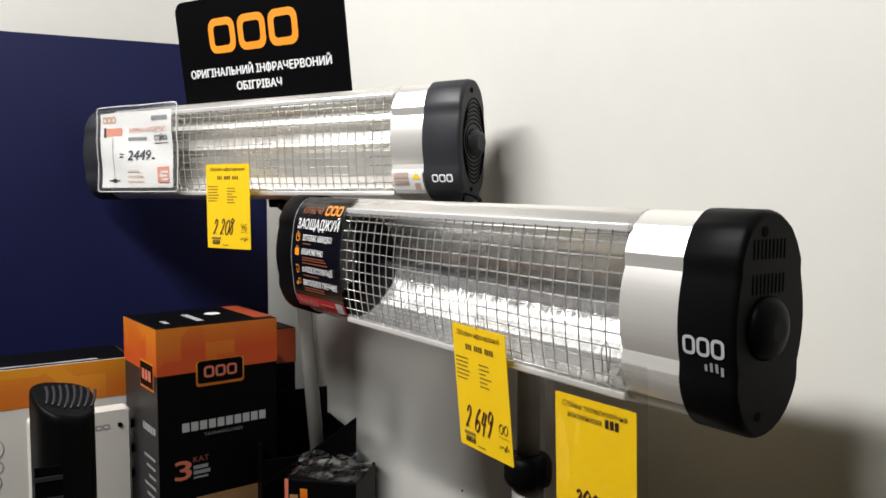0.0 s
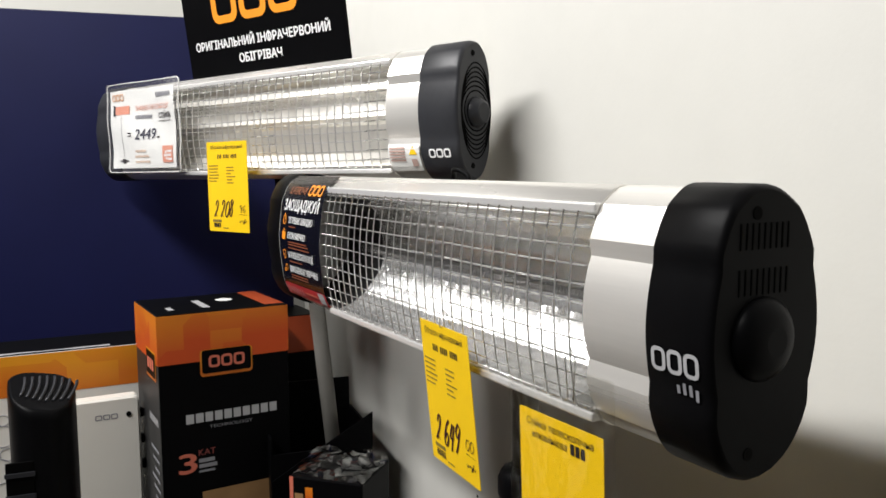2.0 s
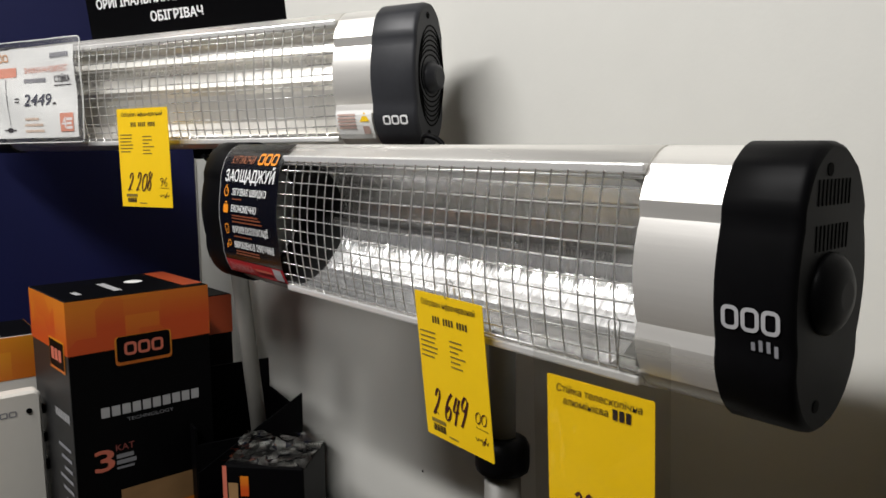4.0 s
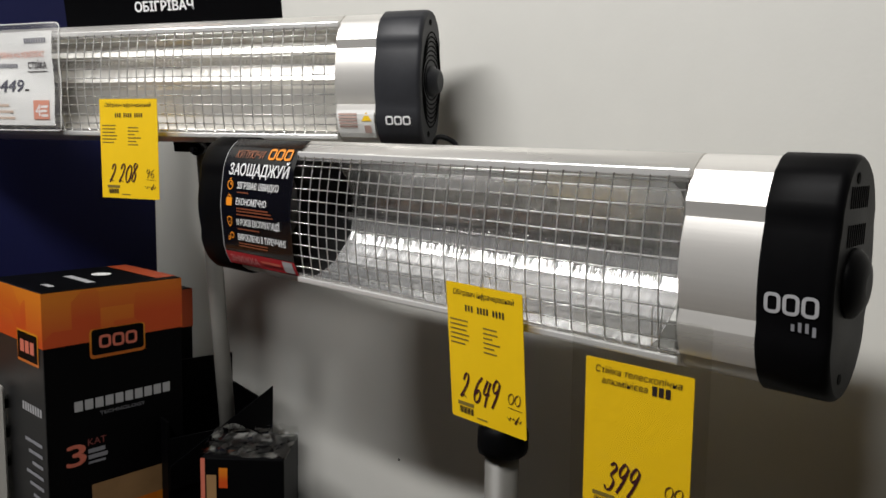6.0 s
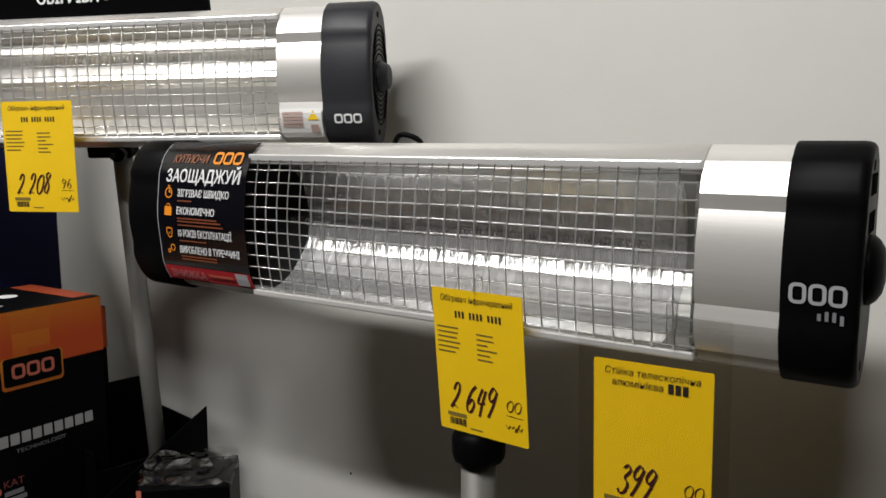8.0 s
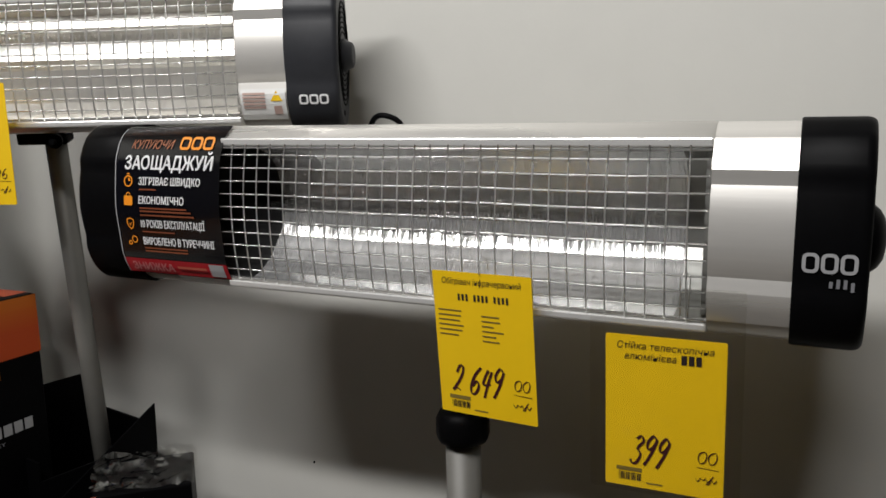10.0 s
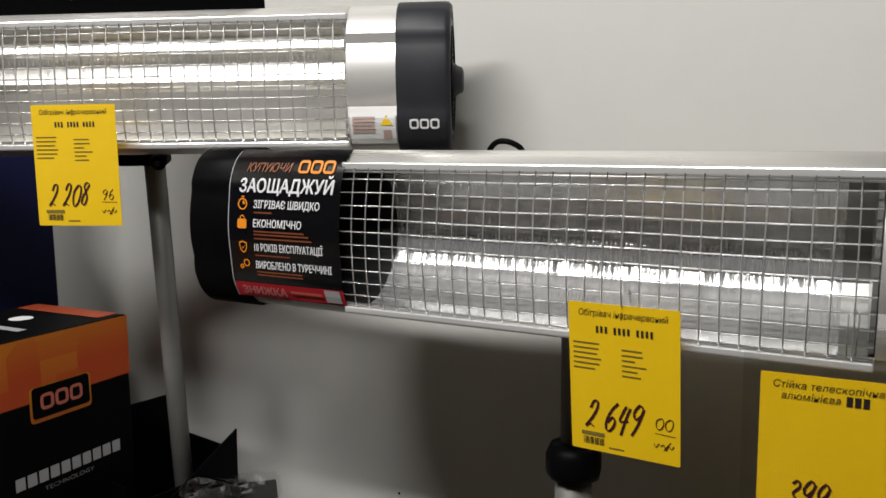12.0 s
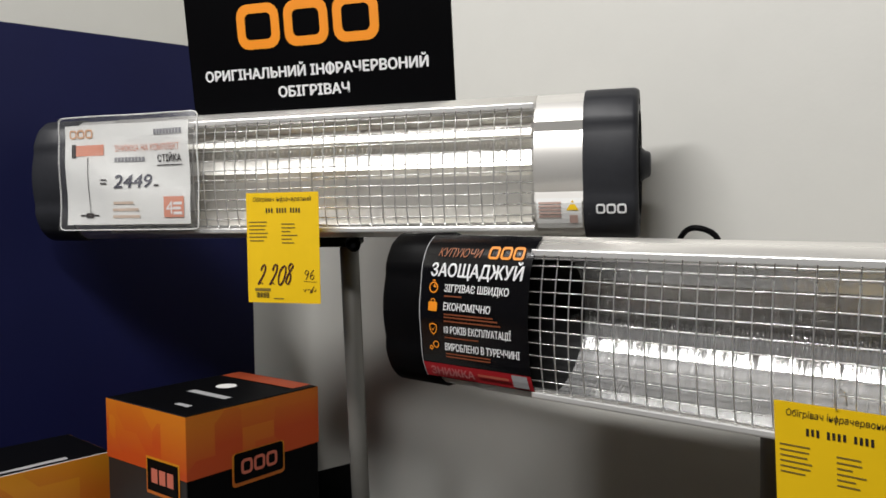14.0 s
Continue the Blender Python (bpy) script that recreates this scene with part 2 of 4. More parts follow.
def text_mesh(body, size, width=0.0, shear=0.0, bold=0.0, align="LEFT"):
    """Lettering as a flat mesh. The stem of the letter ef is added to a round letter."""
    stems = [(i, c) for i, c in enumerate(body) if c in "Фф"]
    if stems:
        plain = body.replace("Ф", "О").replace("ф", "о")
        me = text_mesh(plain, size, 0.0, shear, 0.0, "LEFT")
        bm = bmesh.new()
        bm.from_mesh(me)
        for i, c in stems:
            right = max(v.co.x for v in text_mesh(plain[:i + 1], size).vertices)
            wide_o = text_mesh(plain[i], size)
            xs = [v.co.x for v in wide_o.vertices]
            cx, t = right - (max(xs) - min(xs)) / 2, 0.055 * size
            z0, z1 = (-0.06 * size, 0.78 * size) if c == "Ф" else (-0.2 * size, 0.74 * size)
            bm.faces.new([bm.verts.new((x + shear * z, z, 0.0001)) for x, z in ((cx - t, z0), (cx + t, z0), (cx + t, z1), (cx - t, z1))])
        bm.to_mesh(me)
        bm.free()
        return finish_text(me, width, bold, align)
    cu = bpy.data.curves.new("lettering", "FONT")
    cu.body, cu.size, cu.shear, cu.align_x = body, size, shear, align
    cu.resolution_u = 3
    ob = new("lettering", cu)
    bpy.context.view_layer.update()
    me = bpy.data.meshes.new_from_object(ob.evaluated_get(bpy.context.evaluated_depsgraph_get()))
    bpy.data.objects.remove(ob)
    return finish_text(me, width, bold, align)


def finish_text(me, width, bold, align):
    """Fits lettering to a width and thickens its strokes."""
    if width and len(me.vertices):
        xs = [v.co.x for v in me.vertices]
        k = width / max(1e-6, max(xs) - min(xs))
        off = min(xs) if align == "LEFT" else (min(xs) + max(xs)) / 2
        for v in me.vertices:
            v.co.x = (v.co.x - off) * k
    if bold:
        bm = bmesh.new()
        for k, (dx, dz) in enumerate(((-bold, 0), (bold, 0), (0, -bold * 0.7), (0, bold * 0.7))):
            n = len(bm.verts)
            bm.from_mesh(me)
            bm.verts.ensure_lookup_table()
            for v in bm.verts[n:]:
                v.co += Vector((dx, dz, k * 0.00012))
        bm.to_mesh(me)
        bm.free()
    return me


def write(name, body, x, z, size, material, parent, surf=flat, lift=0.0008, width=0.0, shear=0.0, bold=0.0, align="LEFT", label=""):
    """Lettering laid on a surface, its baseline starting at x, z."""
    me = text_mesh(body, size, width, shear, bold, align)
    for v in me.vertices:
        p = surf(x + v.co.x, z + v.co.y)
        v.co = (p[0], p[1] - lift - v.co.z, p[2])
    return part(name, me, material, parent, label)


def bars(name, rows, material, parent, surf=flat, lift=0.0008, label=""):
    """Plain printed bars; rows of x0, x1, z0, z1."""
    bm = bmesh.new()
    for x0, x1, z0, z1 in rows:
        n = max(1, int(abs(z1 - z0) / 0.006))
        g = [[bm.verts.new((lambda p: (p[0], p[1] - lift, p[2]))(surf(x, z0 + (z1 - z0) * j / n))) for j in range(n + 1)] for x in (x0, x1)]
        for j in range(n):
            bm.faces.new((g[0][j], g[1][j], g[1][j + 1], g[0][j + 1]))
    return part(name, bm, material, parent, label)


def mark(name, x0, x1, z0, z1, material, parent, surf=flat, lift=0.0008, stroke=0.2, label=""):
    """The maker's mark as three hollow rounded blocks."""
    bm = bmesh.new()
    w = (x1 - x0) / 3
    h = z1 - z0
    s = stroke * h
    for k in range(3):
        cx, cz = x0 + w * (k + 0.5), (z0 + z1) / 2
        outer = rounded(w * 0.9, h, h * 0.28, 4)
        inner = rounded(w * 0.9 - 2 * s, h - 2 * s, h * 0.12, 4)
        a = [bm.verts.new((lambda p: (p[0], p[1] - lift, p[2]))(surf(cx + u, cz + v))) for u, v in outer]
        b = [bm.verts.new((lambda p: (p[0], p[1] - lift, p[2]))(surf(cx + u, cz + v))) for u, v in inner]
        n = len(a)
        for i in range(n):
            bm.faces.new((a[i], a[(i + 1) % n], b[(i + 1) % n], b[i]))
    return part(name, bm, material, parent, label)


def plate(name, outline, thick, material, parent, label=""):
    """An upright plate from an outline in x, z; its front at y = 0."""
    return part(name, loft([[(x, 0, z) for x, z in outline], [(x, thick, z) for x, z in outline]], smooth=False), material, parent, label)


# ---------------------------------------------------------------- the shell of the place
WX, BY = 0.77, 2.12


def structure(name, bm, material, label):
    return tagged(part(name, bm, material), label, name.split("_")[0], kind="structure")


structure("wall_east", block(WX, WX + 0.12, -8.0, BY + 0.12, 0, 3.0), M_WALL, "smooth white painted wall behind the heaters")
# White north wall stops at NZ; unseen dark pieces added to cut bounced light.
NZ = 2.25
structure("wall_upper", block(-1.0, WX - 0.002, BY, BY + 0.12, NZ, 3.0), M_SHOP, "plain unseen wall above the white wall, dark to cut bounce")
structure("wall_shop", block(-9.0, -1.0, BY, BY + 0.12, 0, 3.0), M_SHOP, "plain unseen shop wall, dark to cut bounce")
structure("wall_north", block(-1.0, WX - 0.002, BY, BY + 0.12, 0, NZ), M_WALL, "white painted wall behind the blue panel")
structure("wall_west", block(-9.12, -9.0, -8.0, BY + 0.12, 0, 3.0), M_SHOP, "plain grey shop wall")
structure("wall_south", block(-9.0, WX, -8.12, -8.0, 0, 3.0), M_SHOP, "plain grey shop wall")
structure("floor", block(-9.2, WX + 0.2, -8.2, BY + 0.2, -0.1, 0), M_FLOOR, "plain shop floor out of view, brown to warm the fill")
structure("ceiling", block(-9.2, WX + 0.2, -8.2, BY + 0.2, 3.0, 3.1), M_CEIL, "plain shop ceiling out of view, dark to limit the fill")
POD = 0.45
structure("podium", block(-0.62, WX - 0.003, 0.55, BY - 0.003, 0.0, POD, bevel=0.004), M_PODIUM, "low brown display podium against the walls")
for x, y, z, length, width, _ in LAMPS:
    lamp = thing("ceiling_light", pose(x, y, z, 0, LAMP_TILT, 0), "long white ceiling strip light tilted towards the wall", "ceiling light", "ceiling lights")
    part("housing", block(-0.07, 0.07, -length / 2 - 0.03, length / 2 + 0.03, 0.006, 0.030, bevel=0.006), M_ENAMEL, lamp)

panel = thing("display_panel", pose(0.645, 1.768, POD, 0, 0, -8.5), "dark blue laminated display panel standing against the wall", "panel")
part("board", block(-1.499, -0.001, 0.0, 0.026, 0.0, 1.3242, bevel=0.0012), M_BLUE, panel)
M_EDGE = mat("blue edge banding", (0.006, 0.008, 0.040), 0.35, var=0.1, scale=30)
part("edge_band", block(-1.499, -0.001, 0.0008, 0.0252, 1.3244, 1.3252), M_EDGE, panel)
part("edge_band", block(-0.0008, 0.0, 0.0008, 0.0252, 0.0, 1.3242), M_EDGE, panel)

speck = part("wall_speck", turned([(0.0022, 0), (0.0018, 0.0008), (0.0004, 0.0012)], 8), M_DEEP)
speck.matrix_world = pose(WX, 1.112, 0.906, 0, -90, 0)
tagged(speck, "tiny dark speck on the white wall", "mark")

# ---------------------------------------------------------------- heaters
HH, HD = 0.0935, 0.0455


KNOTS = [(-0.0935, 0.006), (-0.0905, 0.0155), (-0.085, 0.0235), (-0.076, 0.0310), (-0.064, 0.0370), (-0.054, 0.0402), (-0.0485, 0.0408), (-0.036, 0.0384), (-0.030, 0.0408), (-0.020, 0.0434), (-0.008, 0.0452),
         (0.006, 0.0455), (0.020, 0.0443), (0.032, 0.0418), (0.042, 0.0385), (0.0545, 0.0402), (0.070, 0.0342), (0.080, 0.0285), (0.088, 0.0190), (0.0915, 0.0135), (0.0935, 0.006)]


def front(w):
    """How far the three-lobed section stands out at height w."""
    for (a, p), (b, q) in zip(KNOTS, KNOTS[1:]):
        if w <= b:
            t = (max(w, a) - a) / (b - a)
            return p + (q - p) * t
    return KNOTS[-1][1]


def bow(w):
    """The gentler curve of the wire grille."""
    return 0.0420 - 0.0088 * (w / 0.075) ** 2


def hull(w):
    """The section bridged over its grooves, as a stuck-on sheet lies."""
    best = front(w)
    for a, p in KNOTS:
        for b, q in KNOTS:
            if a < w < b:
                best = max(best, p + (q - p) * (w - a) / (b - a))
    return best


LOBE = 0.45


def lobed(w):
    """An end cap's section: its grooves are a little shallower than the band's."""
    return front(w) * LOBE + hull(w) * (1 - LOBE)


def ring(x, k=1.0, back=1.2):
    ws = [HH * math.cos(math.pi * (i + 0.5) / 44) for i in range(44)]
    vs = [lobed(w) for w in ws]
    s = [(-v, w) for v, w in zip(vs, ws)] + [(v * back, w) for v, w in zip(reversed(vs), reversed(ws))]
    kz = k
    return [(x, (y - math.copysign(min(abs(y), (1 - k) * HH), y)) if abs(y) > 0.004 else y, z * kz) for y, z in s]


def heater(m, length, label, grille, black, rings, shiny, knots, cover=0.0, trim=(0.0, 0.0), back=1.2, name="infrared_heater"):
    """A long infrared heater. grille: (x0, x1) of the opening; trim: how much shorter each cap is. x to the right, y into the wall."""
    h = thing(name, m, label, "heater", "infrared heaters")
    x0, x1 = -length / 2, length / 2
    for sgn, edge, cut in ((1, x1, trim[1]), (-1, x0, trim[0])):
        i = edge - sgn * 0.069
        e = edge - sgn * cut
        rs = [ring(a, k, back) for a, k in ((i, 0.99), (i + sgn * 0.0015, 1.0), (e - sgn * 0.0075, 1.0), (e - sgn * 0.0045, 0.995), (e - sgn * 0.002, 0.984), (e, 0.962))]
        cap = part("end_cap", loft(rs), black, h, "black plastic end cap")
        # round knob and vents on the outer end
        kn = bmesh.new()
        prof = [(0.027, 0), (0.0265, 0.006), (0.023, 0.010), (0.017, 0.0135), (0.009, 0.0150)] if cover else [(0.021, 0), (0.021, 0.006), (0.018, 0.009), (0.0155, 0.0150), (0.012, 0.0165)]
        loft([[(e + sgn * (d - 0.003), y, z) for y, z in circle(0, -0.002, r, 24)] for r, d in prof], kn)
        part("knob", kn, black, cap)
        # Vents and screw holes are black pieces, painting the shade inside openings.
        for k in range(rings):
            r = 0.027 + 0.0062 * k
            pts = []
            for q in range(40):
                a = 2 * math.pi * q / 40
                y, z = min(1.0, 0.034 / r) * r * math.cos(a), r * math.sin(a)
                pts.append((e, y, z))
            part("vent_ring", tube(pts, 0.0011, 4, closed=True), M_DEEP, cap)
        if not rings:
            for k in range(-4, 5):
                for z0 in (0.034, 0.062):
                    y = k * 0.0055
                    part("vent_slot", block(e - 0.0005, e + 0.0005, y - 0.0006, y + 0.0006, z0 - 0.008, z0 + 0.008), M_DEEP, cap)
        for z0 in (0.076, -0.074):
            sc = bmesh.new()
            loft([[(e + sgn * d, y, z) for y, z in circle(-0.008, z0, 0.0042, 12)] for d in (-0.0006, 0.0005)], sc)
            part("screw_hole", sc, M_DEEP, cap)
    for a, b in ((grille[1], x1 - 0.068), (x0 + 0.068, grille[0])):
        ws = [w for w, _ in reversed(KNOTS)]
        sec = [(-front(w) + 0.003, w * 0.968) for w in ws] + [(front(w) * 1.2 - 0.003, w * 0.968) for w in reversed(ws)]
        bm = loft([[(x, y, z) for y, z in sec] for x in (a, b)])
        for e in bm.edges:
            p, q = e.verts
            if abs(p.co.y - q.co.y) < 1e-6 and any(abs(p.co.z / 0.968 - w) < 1e-4 for w in (0.0545, 0.042, -0.036, -0.0485, 0.080, -0.076)):
                e.smooth = False
        part("end_band", bm, M_ALU, h, "satin aluminium band")
    g0, g1 = grille
    gw = g0 + cover
    # open housing
    tz, bz = 0.074, -0.077
    ws = [tz + (HH - tz) * i / 8 for i in range(9)]
    wb = [-HH + (2 * HH) * i / 30 for i in range(31)]
    wf = [-HH + (HH + bz) * i / 8 for i in range(9)]
    prof = [(-front(w) * 0.965, w * 0.97) for w in ws] + [(front(w) * 0.95, w * 0.97) for w in reversed(wb)] + [(-front(w) * 0.965, w * 0.97) for w in wf]
    inner = [(y * 0.93, z * 0.965) for y, z in reversed(prof)]
    part("housing", loft([[(x, y, z) for y, z in prof + inner] for x in (g0, g1)]), M_ALU, h)
    part("top_lip", block(gw, g1, -front(tz) - 0.001, -front(tz) + 0.010, tz - 0.004, tz + 0.004, bevel=0.0015), M_LIP, h)
    part("bottom_lip", block(gw, g1, -front(bz) - 0.0015, -front(bz) + 0.012, bz - 0.007, bz + 0.001, bevel=0.002), M_LIP, h)
    # faceted trough reflector; ribs jittered so the lamp's highlight looks ragged from the camera
    rib = random.Random(9)
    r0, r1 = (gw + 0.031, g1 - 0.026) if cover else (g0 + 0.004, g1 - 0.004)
    # Darker trough stretch left of the reflector, a duller one to its right.
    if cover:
        part("dark_trough_end", loft([[(x, y + 0.0006, z) for y, z in knots] for x in (g0 + 0.004, r0 + 0.001)], close=False, ends=False, smooth=False), M_TROUGH_DARK, h, "dark stretch of trough behind the sticker")
        part("end_plate", loft([[(x, y + 0.0006, z) for y, z in knots] for x in (r1 - 0.001, g1 - 0.003)], close=False, ends=False, smooth=False), M_ENDMETAL, h)
    nr, deep = (300, 0.00013) if cover else (90, 0.00010)
    rings_ = []
    for i in range(nr + 1):
        x = r0 + (r1 - r0) * i / nr + (rib.uniform(-0.0006, 0.0006) if 0 < i < nr else 0)
        roll = 0.00014 * math.sin(x * 520) if cover else 0.0
        rings_.append([(x, y + rib.gauss(0, deep) + roll * (0.4 + 0.6 * math.sin(j * 1.3)), z + rib.gauss(0, 0.0011 if cover and j == 7 else deep)) for j, (y, z) in enumerate(knots)])
    part("reflector", loft(rings_, close=False, ends=False, smooth=False), shiny, h, "polished ribbed metal reflector")
    part("end_plate", block(g1 - 0.005, g1 - 0.001, -0.028, 0.03, -0.07, 0.068), M_ENDMETAL if cover else shiny, h)
    # quartz tube with its coil
    yc, zc = (0.006, 0.001) if cover else (-0.011, 0.0275)
    q = bmesh.new()
    loft([[(x, y, z) for y, z in circle(yc, zc, 0.0065, 16)] for x in (r0, r1)], q)
    t = part("quartz_tube", q, M_QUARTZ, h, "clear quartz tube")
    n = 620
    pts = [(r0 + 0.02 + (r1 - r0 - 0.04) * i / n, yc + 0.0042 * math.cos(i * 0.9), zc + 0.0042 * math.sin(i * 0.9)) for i in range(n + 1)]
    part("coil", tube(pts, 0.0008, 3), M_COIL if cover else M_ALU, t)
    # wire grille
    rail = bmesh.new()
    for z in (tz - 0.006, bz + 0.004):
        tube([(gw + 0.001, -bow(z) + 0.002, z), (g1 - 0.001, -bow(z) + 0.002, z)], 0.0012, 5, rail)
    gr = part("grille", rail, M_WIRE, h, "chromed wire grille")
    nv = round((g1 - gw) / 0.0170)
    zs = [bz + 0.002 + (tz - 0.004 - bz) * i / 16 for i in range(17)]
    up = bpy.data.meshes.new("wire")
    b = tube([(0, -bow(z) + 0.0005, z) for z in zs], 0.00074 if cover else 0.00100, 5)
    b.to_mesh(up)
    b.free()
    up.materials.append(M_WIRE)
    rnd = random.Random(5)
    for i in range(1, nv):
        w = new("wire", up)
        w.parent = gr
        w.matrix_basis = pose(gw + (g1 - gw) * i / nv + rnd.uniform(-0.0006, 0.0006), 0, 0, 0, rnd.uniform(-0.5, 0.5), 0)
    across = bpy.data.meshes.new("wire")
    b = tube([(gw + 0.001 + (g1 - gw - 0.002) * i / 8, 0, 0.0005 * math.sin(i * 1.7)) for i in range(9)], 0.00074 if cover else 0.00100, 5)
    b.to_mesh(across)
    b.free()
    across.materials.append(M_WIRE)
    for i in range(1, 11):
        z = bz + (tz - bz) * i / 11
        w = new("wire", across)
        w.parent = gr
        w.matrix_basis = pose(0, -bow(z) + 0.0020, z)
    return h


def csurf(x, z):
    """On an end cap's front."""
    return (x, -lobed(z), z)


def hsurf(x, z):
    """On the heater's front."""
    return (x, -front(z), z)


# Facet angles fitted to send the lamp's reflection to the camera in bands.
TROUGH_A = [(-0.030, 0.070), (-0.010, 0.067), (0.010, 0.058), (0.022, 0.044), (0.029, 0.024), (0.031, 0.006), (0.0305, -0.008), (0.029, -0.022), (0.0223, -0.0335), (0.0140, -0.0440), (0.0042, -0.0555), (-0.014, -0.068), (-0.030, -0.073)]
TROUGH_B = [(-0.030, 0.070), (-0.018, 0.064), (-0.011, 0.056), (-0.017, 0.040), (0.003, 0.024), (-0.005, 0.002), (0.003, -0.010), (0.002, -0.030), (-0.001, -0.052), (-0.012, -0.067), (-0.030, -0.073)]

# heater on the nearer stand
L1 = 0.837
H1 = pose(0.5295, 0.7607, 1.3385, 0, 0, -85.35) @ pose(0, 0, 0, 0, 0.75, 0)
near = heater(H1, L1, "long silver infrared heater with black end caps on a pole", (-0.3015, L1 / 2 - 0.1325), M_BLACK, 0, M_REFL, TROUGH_A, 0.0845, (-0.008, 0.016), 1.3)
R1 = L1 / 2
mark("logo_print", R1 - 0.0635, R1 - 0.0235, -0.025, -0.009, M_SILVER, near, csurf, 0.0010, 0.17, "silver maker's mark")
bars("model_name_print", [(R1 - 0.043 + 0.005 * i, R1 - 0.0405 + 0.005 * i, -0.0365 - 0.002 * (i == 3), -0.0310 + 0.002 * (i in (1, 2))) for i in range(4)], M_GREYINK, near, csurf, 0.0012)

# its black sticker
def hoop(bm, outer, inner, surf, lift=0.0014):
    """A flat ring between two outlines of equal length."""
    A, B = ([bm.verts.new((lambda p: (p[0], p[1] - lift, p[2]))(surf(*q))) for q in line] for line in (outer, inner))
    for i in range(len(A)):
        j = (i + 1) % len(A)
        bm.faces.new((A[i], A[j], B[j], B[i]))


def patch(bm, pts, surf, lift=0.0014):
    bm.faces.new([bm.verts.new((lambda p: (p[0], p[1] - lift, p[2]))(surf(*q))) for q in pts])


def icon_on(parent, kind_of, cx, cz):
    """Stopwatch, bag, shield and key ring pictograms."""
    bm = bmesh.new()
    if kind_of == 0:
        hoop(bm, circle(cx, cz, 0.0066, 20), circle(cx, cz, 0.0050, 20), ssurf)
        patch(bm, [(cx - 0.002, cz + 0.0074), (cx + 0.002, cz + 0.0074), (cx + 0.002, cz + 0.0088), (cx - 0.002, cz + 0.0088)], ssurf)
        patch(bm, [(cx, cz), (cx + 0.0036, cz), (cx + 0.0026, cz + 0.0028), (cx, cz + 0.0038)], ssurf)
    elif kind_of == 1:
        patch(bm, [(cx + u, cz + v - 0.001) for u, v in rounded(0.0130, 0.0110, 0.0018, 3)], ssurf)
        hoop(bm, [(cx + u, cz + 0.0052 + v) for u, v in circle(0, 0, 0.0034, 16)], [(cx + u, cz + 0.0052 + v) for u, v in circle(0, 0, 0.0023, 16)], ssurf, 0.0012)
    elif kind_of == 2:
        line = [(-0.0056, 0.0048), (0.0, 0.0068), (0.0056, 0.0048), (0.0054, -0.0008), (0.0034, -0.0050), (0.0, -0.0076), (-0.0034, -0.0050), (-0.0054, -0.0008)]
        hoop(bm, [(cx + u, cz + v) for u, v in line], [(cx + u * 0.76, cz + v * 0.76) for u, v in line], ssurf)
        patch(bm, [(cx - 0.0026, cz + 0.0002), (cx - 0.0006, cz - 0.0028), (cx + 0.0030, cz + 0.0022), (cx - 0.0004, cz - 0.0010)], ssurf)
    else:
        for u, v, r in ((0.0028, 0.0014, 0.0044), (-0.0044, -0.0030, 0.0028)):
            hoop(bm, circle(cx + u, cz + v, r, 18), circle(cx + u, cz + v, r - 0.0014, 18), ssurf)
    part("icon", bm, M_ORANGE, parent)


S0, S1 = -0.3635, -0.2125


def ssurf(x, z):
    return (x, -hull(z) - 0.0006, z)


sticker = part("sticker", sheet(S0, S1, -0.0775, 0.091, ssurf, 4, 40), mat("glossy black sticker", (0.004, 0.004, 0.005), 0.2, var=0.1, spec=0.5), near, "glossy black advertising sticker with white lettering")
bars("sticker_edge", [(S0, S0 + 0.0012, -0.0775, 0.089)], M_SILVER, sticker, ssurf)
bars("red_strip", [(S0 + 0.001, S1, -0.0765, -0.059)], M_RED, sticker, ssurf, 0.0006, "red strip")
write("lettering", "КУПУЮЧИ", S0 + 0.022, 0.0665, 0.0135, mat("dull orange print", (0.34, 0.10, 0.03), 0.5), sticker, ssurf, 0.0014, 0.062, 0.25)
mark("logo_print", S0 + 0.092, S0 + 0.141, 0.0655, 0.0795, M_ORANGE, sticker, ssurf, 0.0014, 0.2)
write("lettering", "ЗАОЩАДЖУЙ", S0 + 0.016, 0.0440, 0.0205, M_WHITEINK, sticker, ssurf, 0.0014, 0.127, 0.12, 0.0006)
for body, z, w, icon in (("ЗІГРІВАЄ ШВИДКО", 0.0265, 0.089, 0), ("ЕКОНОМІЧНО", 0.0055, 0.066, 1), ("10 РОКІВ ЕКСПЛУАТАЦІЇ", -0.0215, 0.093, 2), ("ВИРОБЛЕНО В ТУРЕЧЧИНІ", -0.0415, 0.103, 3)):
    write("lettering", body, S0 + 0.037, z, 0.0118, M_WHITEINK, sticker, ssurf, 0.0014, w, 0.08, 0.0003)
    icon_on(sticker, icon, S0 + 0.021, z + 0.004)
M_DIM = mat("dim orange print", (0.20, 0.055, 0.02), 0.5)
bars("small_print", [(S0 + 0.037, S0 + 0.062, 0.0205, 0.0222), (S0 + 0.037, S0 + 0.106, -0.0005, 0.0013), (S0 + 0.037, S0 + 0.112, -0.0040, -0.0022), (S0 + 0.037, S0 + 0.116, -0.0085, -0.0067),
                     (S0 + 0.037, S0 + 0.085, -0.0275, -0.0258), (S0 + 0.037, S0 + 0.100, -0.0465, -0.0448), (S0 + 0.037, S0 + 0.100, -0.0500, -0.0483)], M_DIM, sticker, ssurf)
write("lettering", "ЗНИЖКА", S0 + 0.012, -0.0725, 0.0130, mat("pink print", (0.62, 0.22, 0.22), 0.5), sticker, ssurf, 0.0022, 0.062, 0.1, 0.0005)
